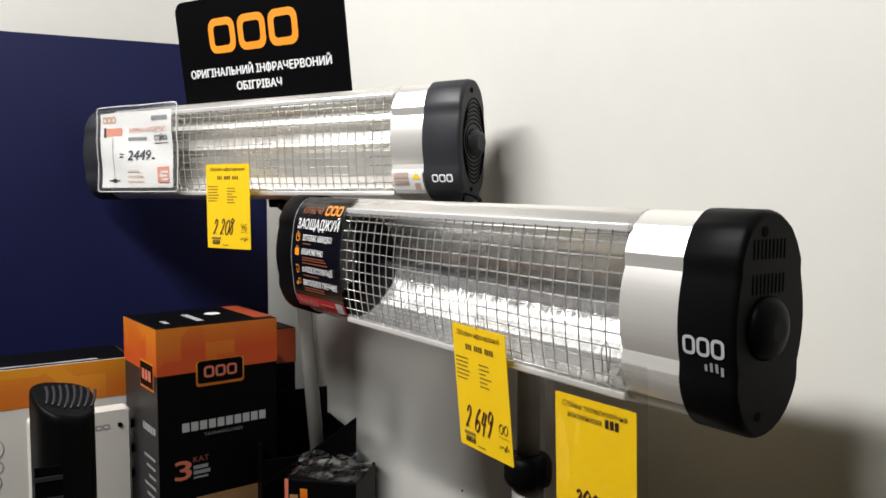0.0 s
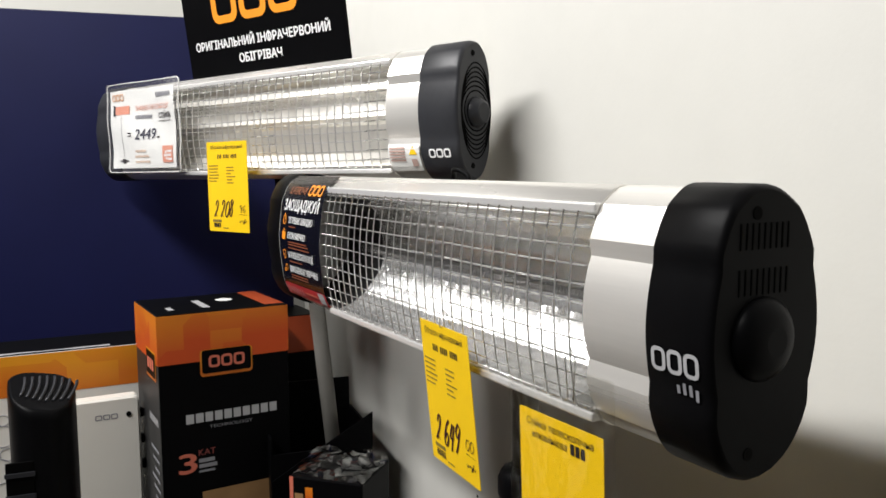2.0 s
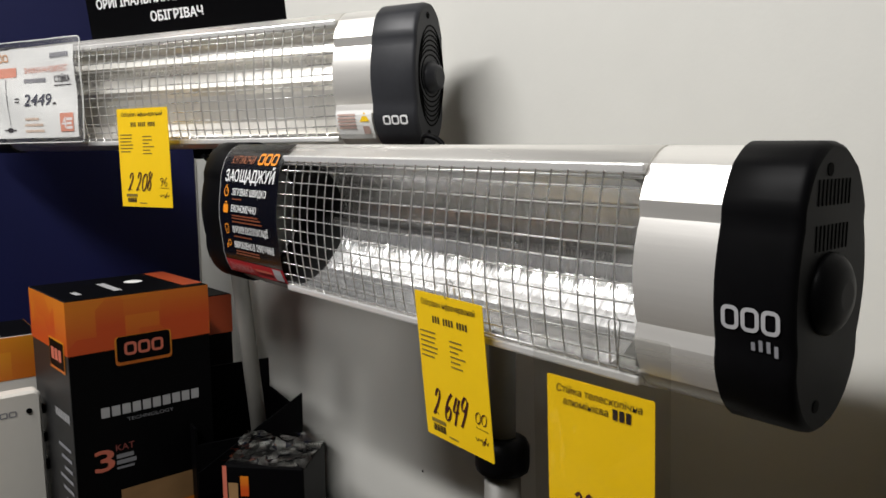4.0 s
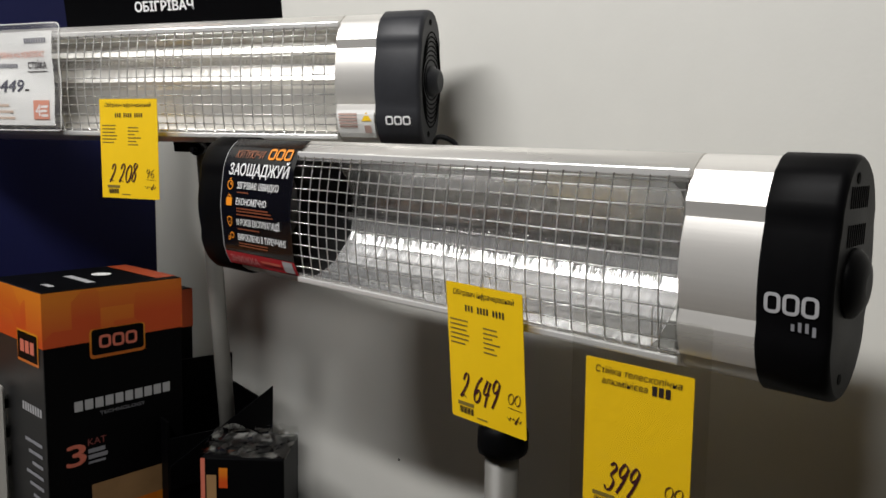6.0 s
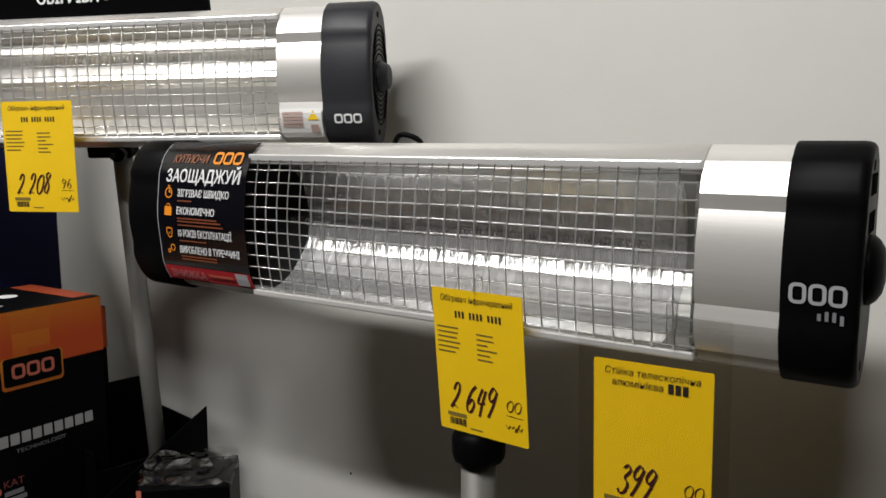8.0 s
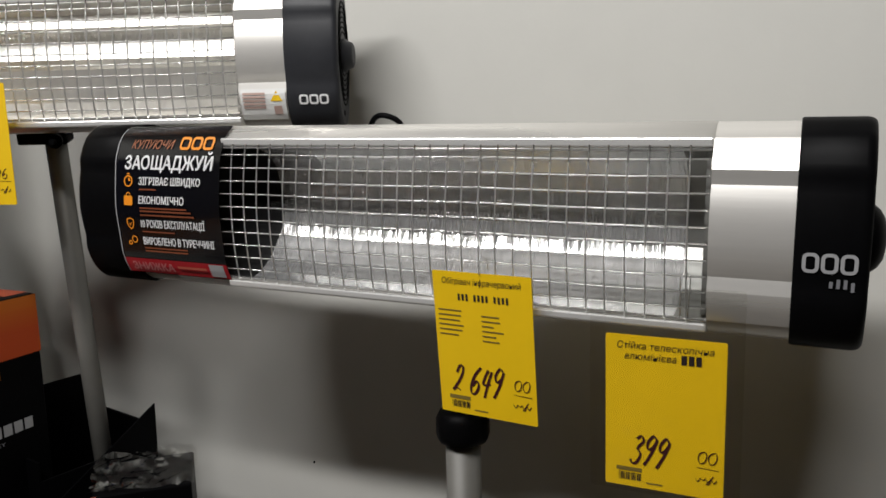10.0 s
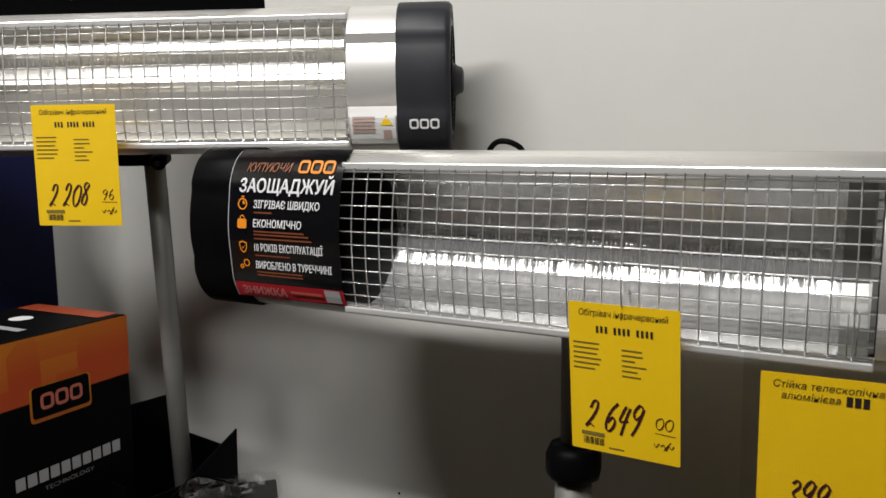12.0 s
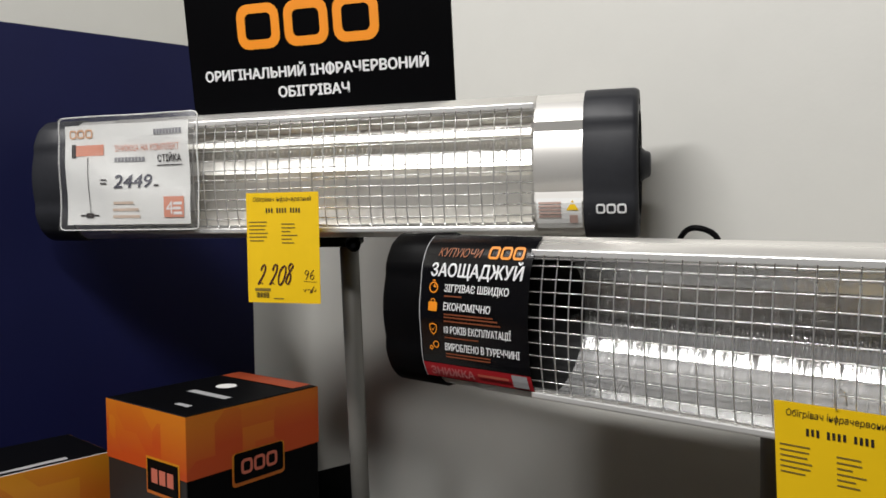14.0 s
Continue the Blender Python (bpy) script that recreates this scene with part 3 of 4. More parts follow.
bars("small_print", [(S0 + 0.080, S0 + 0.122, -0.0680, -0.0650)], M_PINKRED, sticker, ssurf, 0.0020)
bars("code_square", [(S0 + 0.126, S0 + 0.146, -0.0745, -0.060)], M_SILVER, sticker, ssurf, 0.0012)

# heater on the farther stand
L2 = 0.910
A2 = 26.5
D2 = Vector((-math.sin(radians(A2)), math.cos(radians(A2)), 0))
N2 = Vector((math.cos(radians(A2)), math.sin(radians(A2)), 0))


def on2(s, inward=0.0, z=0.0):
    """A point s metres along the farther heater's front from the grille's end."""
    p = Vector((0.592, 1.054, 0)) + D2 * s + N2 * inward
    return p.x, p.y, z


c2 = on2(0.3250, HD - 0.002, 1.520)
H2 = pose(*c2, 0, 0, A2 - 90)
far = heater(H2, L2, "long silver infrared heater with dark grey end caps and bright reflector", (-L2 / 2 + 0.135, L2 / 2 - 0.130), M_GREYBLK, 7, M_REFL2, TROUGH_B, 0.0, (0.0, 0.003), 0.85)
R2 = L2 / 2
mark("logo_print", R2 - 0.054, R2 - 0.016, -0.063, -0.051, M_WHITEINK, far, csurf, 0.0012, 0.2)
bars("warning_label", [(R2 - 0.127, R2 - 0.0705, -0.080, -0.043)], M_LABEL, far, hsurf, 0.0008, "white paper warning label")
bars("label_print", [(R2 - 0.124, R2 - 0.096, -0.050 - 0.0042 * i, -0.0475 - 0.0042 * i) for i in range(5)] + [(R2 - 0.086, R2 - 0.076, -0.074, -0.064)], M_WARN, far, hsurf, 0.0016)
tri_bm = bmesh.new()
tri_bm.faces.new([tri_bm.verts.new((lambda p: (p[0], p[1] - 0.0016, p[2]))(hsurf(R2 - 0.082 + u, -0.052 + v))) for u, v in ((-0.0075, -0.006), (0.0075, -0.006), (0, 0.0065))])
part("warning_triangle", tri_bm, M_YELLOW, far)

# ---------------------------------------------------------------- stands


def stand(x, y, top, knob_z, r, foot, label, lean=Matrix()):
    s = thing("stand", pose(x, y, foot) @ lean, label, "stand", "heater stands")
    t, k = top - foot, knob_z - foot
    part("lower_pole", turned([(r, 0.02), (r, k)], 28), M_POLE, s)
    part("upper_pole", turned([(r * 0.72, k), (r * 0.72, t)], 24), M_POLE, s)
    part("collar", turned([(r * 1.1, k - 0.003), (r * 1.42, k - 0.001), (r * 1.52, k + 0.006), (r * 1.52, k + 0.026), (r * 1.3, k + 0.036), (r * 0.9, k + 0.04)], 12), M_BLACK, s, "black plastic clamp collar")
    part("base_plate", turned([(0.10, 0), (0.10, 0.008), (0.09, 0.014), (0.03, 0.022)], 36), M_BLACK, s)
    return s


st1 = stand(0.655, 0.780, 1.36, 1.052, 0.0215, POD, "grey telescopic pole stand with black collar behind the heater")
part("bracket", block(-0.085, 0.01, -0.02, 0.02, 1.335 - POD, 1.365 - POD, bevel=0.003), M_BLACK, st1)
foot2, head2 = Vector((0.686, 1.482, POD)), Vector((0.556, 1.372, 1.46))
tip = (head2 - foot2).to_track_quat("Z", "Y").to_matrix().to_4x4()
st2 = stand(foot2.x, foot2.y, POD + (head2 - foot2).length, 0.62, 0.0200, POD, "grey pole stand leaning a little under the farther heater", tip)
part("bracket", block(-0.045, 0.02, -0.02, 0.02, 0.98, 1.01, bevel=0.003), M_BLACK, st2)
clamp = tube([(0.495, 1.288, 1.418), (0.512, 1.306, 1.418)], 0.0035, 8)
tube([(0.510, 1.304, 1.418), (0.545, 1.352, 1.420)], 0.0095, 10, clamp)
for v in clamp.verts:
    v.co = st2.matrix_world.inverted() @ v.co
part("clamp_screw", clamp, M_BLACK, st2)

# cable loop behind the nearer heater
cab = thing("power_cable", pose(0.600, 0.843, 1.418), "black power cable looped above the heater's back", "cable")
part("loop", tube([(0.004 * math.sin(a * 3), -0.024 * math.cos(a), 0.022 * math.sin(a)) for a in [math.pi * 2 * i / 28 for i in range(28)]], 0.0032, 8, closed=True), M_BLACK, cab)

# ---------------------------------------------------------------- price cards


def card(m, w, h, label, group="yellow price cards"):
    """A yellow card: origin at the middle of its upper edge, x to the right, y away from the viewer."""
    c = thing("price_card", m, label, "price tag", group)
    part("paper", loft([[(x, 0, z - h / 2) for x, z in rounded(w, h, 0.0016, 2)], [(x, 0.0006, z - h / 2) for x, z in rounded(w, h, 0.0016, 2)]], smooth=False), M_YELLOW, c)
    return c


PEN = {
    "0": [((0.5, 1.0), (0.1, 0.75), (0.05, 0.35), (0.35, 0.0), (0.8, 0.15), (0.95, 0.6), (0.8, 0.95), (0.5, 1.0))],
    "2": [((0.1, 0.72), (0.25, 0.97), (0.6, 1.0), (0.72, 0.75), (0.5, 0.4), (0.05, 0.02), (0.35, 0.12), (0.85, 0.02))],
    "3": [((0.15, 0.88), (0.5, 1.0), (0.8, 0.82), (0.45, 0.56), (0.85, 0.35), (0.7, 0.05), (0.3, 0.0), (0.05, 0.14))],
    "4": [((0.35, 1.0), (0.08, 0.42), (0.85, 0.46)), ((0.75, 0.95), (0.6, 0.5), (0.5, -0.12))],
    "6": [((0.75, 1.0), (0.3, 0.72), (0.05, 0.3), (0.25, 0.0), (0.65, 0.02), (0.85, 0.3), (0.55, 0.48), (0.15, 0.28))],
    "8": [((0.85, 0.9), (0.45, 1.0), (0.2, 0.8), (0.75, 0.35), (0.55, 0.0), (0.15, 0.1), (0.3, 0.45), (0.85, 0.9))],
    "9": [((0.85, 0.85), (0.45, 1.0), (0.1, 0.72), (0.35, 0.48), (0.75, 0.62), (0.88, 0.88), (0.7, 0.35), (0.35, -0.12))],
}


def curve_through(pts, n=5):
    """A smooth line through points."""
    out = []
    for i in range(len(pts) - 1):
        p0, p1, p2, p3 = (Vector(pts[max(0, min(len(pts) - 1, i + k))]) for k in (-1, 0, 1, 2))
        for k in range(n):
            t = k / n
            out.append(0.5 * (2 * p1 + (p2 - p0) * t + (2 * p0 - 5 * p1 + 4 * p2 - p3) * t * t + (3 * p1 - p0 - 3 * p2 + p3) * t ** 3))
    return out + [Vector(pts[-1])]


def pen_line(bm, pts, wide, slope=0.6):
    """A flat felt-pen stroke, thick in one direction and thin in the other."""
    nib = Vector((math.cos(slope), -math.sin(slope)))
    pairs = []
    for i, p in enumerate(pts):
        d = (pts[min(i + 1, len(pts) - 1)] - pts[max(i - 1, 0)]).normalized()
        side = Vector((-d.y, d.x))
        w = wide * (0.45 + 0.75 * abs(side.dot(nib)))
        pairs.append([bm.verts.new((q.x, -0.0006 - 0.000001 * i, q.y)) for q in (p - side * w, p + side * w)])
    for a, b in zip(pairs, pairs[1:]):
        bm.faces.new((a[0], a[1], b[1], b[0]))


def handwrite(name, body, x, z, tall, step, material, c, wide=0.0009, lean=0.25):
    """Figures written by hand, each a little off the line."""
    bm = bmesh.new()
    rnd = random.Random(len(body) * 7 + ord(body[0]))
    for k, ch in enumerate(body):
        if ch == " ":
            x += step * 0.55
            continue
        dz, wob = rnd.uniform(-0.05, 0.05) * tall, rnd.uniform(0.92, 1.06)
        for line in PEN[ch]:
            pts = [Vector((x + u * step * 0.86 + lean * (v - 0.5) * tall, z + dz + v * tall * wob)) for u, v in curve_through(line)]
            pen_line(bm, pts, wide)
        x += step
    return part(name, bm, material, c)


def card_print(c, w, h, head, price, pence, px, step):
    z = -0.012
    for k, line in enumerate(head):
        if line:
            write("lettering", line, 0, z - 0.0095 * k, 0.0085, M_INK, c, flat, 0.0005, w * (0.80 if k == 0 else 0.5), 0.15, 0.0, "CENTER")
    handwrite("price_lettering", price, w * px, -h * 0.83, 0.0265, step, M_INKRED, c, 0.0011)
    handwrite("pence_lettering", pence, w * 0.29, -h * 0.775, 0.0115, 0.0085, M_INKRED, c, 0.00045, 0.1)
    bm = bmesh.new()
    pen_line(bm, [Vector((w * 0.28, -h * 0.80)), Vector((w * 0.46, -h * 0.805))], 0.0003)
    pen_line(bm, curve_through([(w * (0.27 + 0.022 * i), -h * (0.868 + 0.012 * (i % 2) * (1 + i % 3))) for i in range(9)], 4), 0.0004)
    pen_line(bm, [Vector((w * 0.36, -h * 0.905)), Vector((w * 0.42, -h * 0.845))], 0.0004)
    part("unit_print", bm, M_INKRED, c)
    bars("barcode", [(-w * 0.38 + 0.0016 * i, -w * 0.38 + 0.0016 * i + (0.0011 if i % 3 else 0.0006), -h * 0.955, -h * 0.905) for i in range(13)], M_INK, c, flat, 0.0005)
    bars("small_print", [(-w * 0.40, -w * 0.18, -h * 0.895, -h * 0.868), (-w * 0.14, 0.0, -h * 0.965, -h * 0.955)], M_FAINT, c, flat, 0.0005)


def card_table(c, w, h):
    rnd = random.Random(3)
    for i in range(6):
        z = -h * (0.26 + 0.034 * i)
        bars("table_line", [(-w * 0.46, -w * (0.20 + 0.06 * rnd.random()), z - 0.0014, z)], M_FAINT, c, flat, 0.0005)
        bars("table_line", [(-w * 0.01, w * (0.10 + 0.13 * rnd.random()), z - 0.0044, z - 0.003)], M_FAINT, c, flat, 0.0005)


tb = card(pose(0.4940, 0.671, 1.2915, 5.5, 0, -90.6), 0.103, 0.145, "yellow handwritten price card hooked on the heater grille")
card_print(tb, 0.103, 0.145, ("Обігрівач інфрачервоний", ""), "2 649", "00", -0.33, 0.0118)
bars("model_print", [(-0.025 + 0.0042 * i, -0.0227 + 0.0042 * i, -0.0278 + 0.0004 * (i % 2), -0.0212) for i in range(13) if i not in (3, 8)], M_INK, tb, flat, 0.0005)
card_table(tb, 0.103, 0.145)
part("hook", tube([(0.0, 0.004, -0.004), (0.0, -0.002, 0.0), (0.0005, -0.001, 0.012), (0.003, 0.001, 0.017), (0.006, 0.004, 0.013), (0.006, 0.006, 0.002)], 0.0006, 5), M_WIRE, tb)

tc = card(pose(0.5130, 0.5055, 1.2450, 2.0, 0, -85.5), 0.101, 0.141, "yellow handwritten price card in a clear plastic sleeve")
card_print(tc, 0.101, 0.141, ("Стійка телескопічна", ""), "399", "00", -0.26, 0.0108)
write("lettering", "алюмінієва", -0.012, -0.0215, 0.0085, M_INK, tc, flat, 0.0005, 0.044, 0.15, 0, "CENTER")
bars("maker_print", [(0.014 + 0.006 * i, 0.0185 + 0.006 * i, -0.0225, -0.014) for i in range(3)], M_INK, tc, flat, 0.0005)
slv = part("sleeve", loft([[(x, -0.0012 + d, z - 0.050) for x, z in rounded(0.128, 0.190, 0.003, 2)] for d in (0.0, 0.0003)], smooth=False), M_FILM, tc, "clear plastic sleeve")
slv.visible_shadow = False
part("hook", tube([(0.012, 0.0, 0.02), (0.012, -0.002, 0.052), (0.016, 0.0, 0.060), (0.020, 0.001, 0.052), (0.018, 0.0, 0.02)], 0.0006, 5), M_WIRE, tc)

pa = on2(0.343, -0.014, 1.4920)
ta = card(pose(*pa, 0.5, 0, A2 - 90 - 2), 0.112, 0.151, "yellow handwritten price card hanging from the farther heater")
card_print(ta, 0.112, 0.151, ("Обігрівач інфрачервоний", ""), "2 208", "96", -0.33, 0.0118)
bars("model_print", [(-0.025 + 0.0042 * i, -0.0227 + 0.0042 * i, -0.0278 + 0.0004 * (i % 2), -0.0212) for i in range(13) if i not in (3, 8)], M_INK, ta, flat, 0.0005)
card_table(ta, 0.112, 0.151)

# white offer sheet in a wavy plastic pocket on the farther heater
PW, PH = 0.243, 0.167
po = on2(0.596, -0.010, 1.5265)
offer = thing("offer_sheet", pose(*po, 0, 0, A2 - 90), "white printed offer sheet in a wavy clear pocket on the heater", "price tag")


def wavy(x, z):
    return (x, 0.0022 * math.sin(x * 38 + z * 11) + 0.0015 * math.sin(z * 60 + x * 20), z)


part("paper", sheet(-PW / 2 + 0.012, PW / 2 - 0.014, -PH / 2 + 0.008, PH / 2 - 0.012, wavy, 16, 12), M_LABEL, offer)
pk = part("pocket", sheet(-PW / 2, PW / 2, -PH / 2, PH / 2, lambda x, z: (x, wavy(x, z)[1] - 0.003, z), 20, 14), M_POCKET, offer, "clear plastic pocket")
pk.visible_shadow = False
rim = bmesh.new()
edge = [wavy(x, z) for x, z in rounded(PW, PH, 0.008, 4)]
dense = []
for a, b in zip(edge, edge[1:] + edge[:1]):
    for k in range(6):
        t = k / 6
        dense.append(wavy(a[0] + (b[0] - a[0]) * t, a[2] + (b[2] - a[2]) * t))
part("pocket_rim", tube(dense, 0.0011, 5, rim, closed=True), mat("milky plastic rim", (0.80, 0.80, 0.78), 0.3, var=0.03), offer)
mark("logo_print", -0.101, -0.056, 0.052, 0.065, mat("pale orange print", (0.72, 0.42, 0.24), 0.5), offer, wavy, 0.001, 0.2)
bars("heater_picture", [(-0.090, -0.038, 0.026, 0.042)], M_PALERED, offer, wavy, 0.001)
bars("heater_picture_ends", [(-0.096, -0.088, 0.024, 0.044)], M_INK, offer, wavy, 0.0012)
bars("stand_picture", [(-0.0665, -0.0655, -0.058, 0.024), (-0.085, -0.050, -0.0625, -0.0605), (-0.074, -0.060, -0.0655, -0.058)], M_INK, offer, wavy, 0.001)
bars("shop_print", [(0.048 + 0.0055 * i, 0.0525 + 0.0055 * i, 0.053, 0.061) for i in range(9)], M_GREYINK, offer, wavy, 0.001)
write("lettering", "ЗНИЖКА НА КОМПЛЕКТ", -0.020, 0.031, 0.013, M_PALERED, offer, wavy, 0.001, 0.112)
bars("model_print", [(-0.020 + 0.0056 * i, -0.0155 + 0.0056 * i, 0.0155, 0.0225) for i in range(9)], M_GREYINK, offer, wavy, 0.001)
write("lettering", "СТІЙКА", 0.052, 0.014, 0.014, M_INK, offer, wavy, 0.001, 0.042, 0.0, 0.0003)
bars("rule", [(0.050, 0.095, 0.0085, 0.0098)], M_INK, offer, wavy, 0.001)
write("lettering", "=", -0.045, -0.021, 0.024, M_INK, offer, wavy, 0.001)
write("lettering", "2449", -0.020, -0.022, 0.027, mat("dark blue print", (0.03, 0.03, 0.06), 0.5), offer, wavy, 0.001, 0.062, 0.15, 0.0005)
bars("currency_print", [(0.045, 0.053, -0.021, -0.018)], M_INK, offer, wavy, 0.001)
bars("small_print", [(-0.022, 0.012, -0.046, -0.042), (-0.024, 0.020, -0.056, -0.052), (-0.024, 0.022, -0.066, -0.062)], mat("pale tan print", (0.66, 0.52, 0.42), 0.6), offer, wavy, 0.001)
bars("bonus_square", [(0.062, 0.097, -0.066, -0.036)], M_PALERED, offer, wavy, 0.001)
write("lettering", "4", 0.066, -0.061, 0.027, M_WHITEINK, offer, wavy, 0.0014)
bars("square_print", [(0.079, 0.094, -0.048, -0.044), (0.079, 0.092, -0.055, -0.051), (0.079, 0.094, -0.062, -0.058)], M_WHITEINK, offer, wavy, 0.0014)

# black sign leaning on the farther heater
SW, SH, LEANB = 0.405, 0.184, 8.0
sp = Vector((0.586, 1.179, 0)) + D2 * (SW / 2) + N2 * 0.0
sign = thing("advertising_sign", pose(sp.x, sp.y, 1.618, LEANB, 0, A2 - 90), "black advertising sign with orange mark and white lettering", "sign")
out = [(-SW / 2, -0.0075), (SW / 2, -0.0075), (SW / 2, SH - 0.02)] + [(SW / 2 - 0.02 + 0.02 * math.cos(a), SH - 0.02 + 0.02 * math.sin(a)) for a in (0.4, 0.8, 1.2, 1.57)]
out += [(-SW / 2 + 0.02 + 0.02 * math.cos(a), SH - 0.02 + 0.02 * math.sin(a)) for a in (1.6, 2.0, 2.4, 2.8, 3.14)]
plate("board", out, 0.004, M_SIGN, sign)
mark("logo_print", -0.122, 0.104, 0.083, 0.146, M_ORANGE, sign, flat, 0.0006, 0.21, "orange maker's mark")
write("lettering", "ОРИГІНАЛЬНИЙ ІНФРАЧЕРВОНИЙ", -0.005, 0.042, 0.020, M_WHITEINK, sign, flat, 0.0006, 0.345, 0, 0.0008, "CENTER")
write("lettering", "ОБІГРІВАЧ", -0.005, 0.014, 0.020, M_WHITEINK, sign, flat, 0.0006, 0.110, 0, 0.0008, "CENTER")

# ---------------------------------------------------------------- boxes


def carton(name, m, w, d, h, label, front_mat, side_mat, top_mat, band=0.0, band_mat=None, band_low=None):
    """An upright carton: origin at the middle of its base, front towards -y. A coloured band runs round the top."""
    c = thing(name, m, label, "box", "boxed goods")
    bm = bmesh.new()
    box(bm, -w / 2, w / 2, -d / 2, d / 2, 0, h, bevel=0.0025)
    for f in bm.faces:
        n = f.normal
        f.normal_update()
        n = f.normal
        f.material_index = 2 if abs(n.z) > 0.6 else (1 if abs(n.x) > 0.6 else 0)
    part("carton", bm, [front_mat, side_mat, top_mat], c)
    if band:
        rows = bmesh.new()
        e = 0.0006
        pts = [(-w / 2 - e, -d / 2 - e), (w / 2 + e, -d / 2 - e), (w / 2 + e, d / 2 + e), (-w / 2 - e, d / 2 + e)]
        loft([[(x, y, h - 0.0015) for x, y in pts], [(x, y, h - band) for x, y in pts]], rows, ends=False, smooth=False)
        part("printed_band", rows, band_mat, c)
    return c


BW, BD, BH = 0.234, 0.200, 1.197 - POD
bc = Vector((0.311, 1.416, 0)) + Vector((0.9956, 0.094, 0)) * BW / 2 + Vector((-0.094, 0.9956, 0)) * BD / 2
micro = carton("heater_box", pose(bc.x, bc.y, POD, 0, 0, 5.4), BW, BD, BH, "tall black and orange printed heater carton", M_CARTON_B, M_CARTON_D, M_CARTON_B, 0.088, M_CARTON_O)


def face(y):
    return lambda x, z: (x, y, z)


def badge(c, surf, cx, cz, w, h, edge=M_CARTON_Y):
    bm = bmesh.new()
    bm.faces.new([bm.verts.new((lambda p: (p[0], p[1] - 0.0012, p[2]))(surf(cx + u, cz + v - 0.0025))) for u, v in rounded(w + 0.006, h + 0.006, 0.006)])
    part("badge_edge", bm, edge, c)
    bm = bmesh.new()
    bm.faces.new([bm.verts.new((lambda p: (p[0], p[1] - 0.0018, p[2]))(surf(cx + u, cz + v))) for u, v in rounded(w, h, 0.005)])
    part("badge", bm, M_CARTON_B, c)
    mark("logo_print", cx - w * 0.38, cx + w * 0.38, cz - h * 0.26, cz + h * 0.26, M_PINKRED, c, surf, 0.0024, 0.2)


ff = face(-BD / 2)
badge(micro, ff, 0.001, BH - 0.090, 0.088, 0.042)


def side_sheet(name, x0, x1, z0, z1, material, c, lift=0.001):
    bm = bmesh.new()
    bm.faces.new([bm.verts.new((-BW / 2 - lift, y, z)) for y, z in ((x0, z0), (x1, z0), (x1, z1), (x0, z1))])
    return part(name, bm, material, c)


side_sheet("badge_edge", -0.085, -0.005, BH - 0.120, BH - 0.068, M_CARTON_Y, micro, 0.0012)
side_sheet("badge", -0.082, -0.008, BH - 0.115, BH - 0.071, M_CARTON_B, micro, 0.0018)
for k in range(3):
    y = -0.072 + 0.019 * k
    side_sheet("logo_print", y, y + 0.015, BH - 0.103, BH - 0.083, M_PINKRED, micro, 0.0024)
for k in range(9):
    side_sheet("small_print", -0.085, -0.02 - 0.012 * ((k * 7) % 3), BH - 0.250 - 0.018 * k, BH - 0.244 - 0.018 * k, M_GREYINK, micro, 0.0012)
for k in range(8):
    side_sheet("name_print", -0.088 + 0.0095 * k, -0.0815 + 0.0095 * k, BH - 0.200, BH - 0.186, M_SILVER, micro, 0.0012)
bars("name_print", [(-0.0735 + 0.0168 * i, -0.0600 + 0.0168 * i, BH - 0.198, BH - 0.181) for i in range(10)], M_SILVER, micro, ff, 0.001)
write("lettering", "TECHNOLOGY", -0.033, BH - 0.211, 0.0085, M_GREYINK, micro, ff, 0.001, 0.078)
write("lettering", "3", -0.088, BH - 0.286, 0.050, M_PINKRED, micro, ff, 0.001, 0.030, 0, 0.0012)
write("lettering", "KAT", -0.054, BH - 0.258, 0.016, mat("dark red print", (0.26, 0.06, 0.05), 0.5), micro, ff, 0.001, 0.030)
bars("small_print", [(-0.054, -0.026, BH - 0.271, BH - 0.264), (-0.054, -0.022, BH - 0.281, BH - 0.274), (-0.054, -0.026, BH - 0.289, BH - 0.285)], M_GREYINK, micro, ff, 0.001)
bars("picture_panel", [(-0.050, 0.112, 0.02, BH - 0.325)], M_KRAFT, micro, ff, 0.001, "brown printed picture panel")
bars("picture_glow", [(0.0, 0.100, 0.05, BH - 0.372)], M_CARTON_O, micro, ff, 0.0016)
# lid print

def lid(name, pts, material):
    bm = bmesh.new()
    bm.faces.new([bm.verts.new((x, y, BH + 0.0010)) for x, y in pts])
    return part(name, bm, material, micro)


lid("lid_disc", [(0.030 + 0.016 * math.cos(a), 0.012 + 0.017 * math.sin(a)) for a in [2 * math.pi * i / 20 for i in range(20)]], M_LABEL)
lid("lid_flap_print", [(0.078, -BD / 2 + 0.012), (BW / 2 - 0.002, -BD / 2 + 0.012), (BW / 2 - 0.002, BD / 2 - 0.01), (0.078, BD / 2 - 0.01)], M_CARTON_R)
lid("lid_print", [(-0.028, -0.062), (-0.014, -0.062), (-0.014, 0.030), (-0.028, 0.030)], M_SILVER)
lid("lid_print", [(-0.088, -0.060), (-0.078, -0.060), (-0.078, -0.028), (-0.088, -0.028)], M_SILVER)

# second carton behind it
rear = carton("heater_box", pose(0.560, 1.715, POD, 0, 0, 4), 0.205, 0.14, 1.135 - POD, "black heater carton behind another, its band a darker red", M_CARTON_B, M_CARTON_B, M_CARTON_B, 0.080, M_CARTON_R)

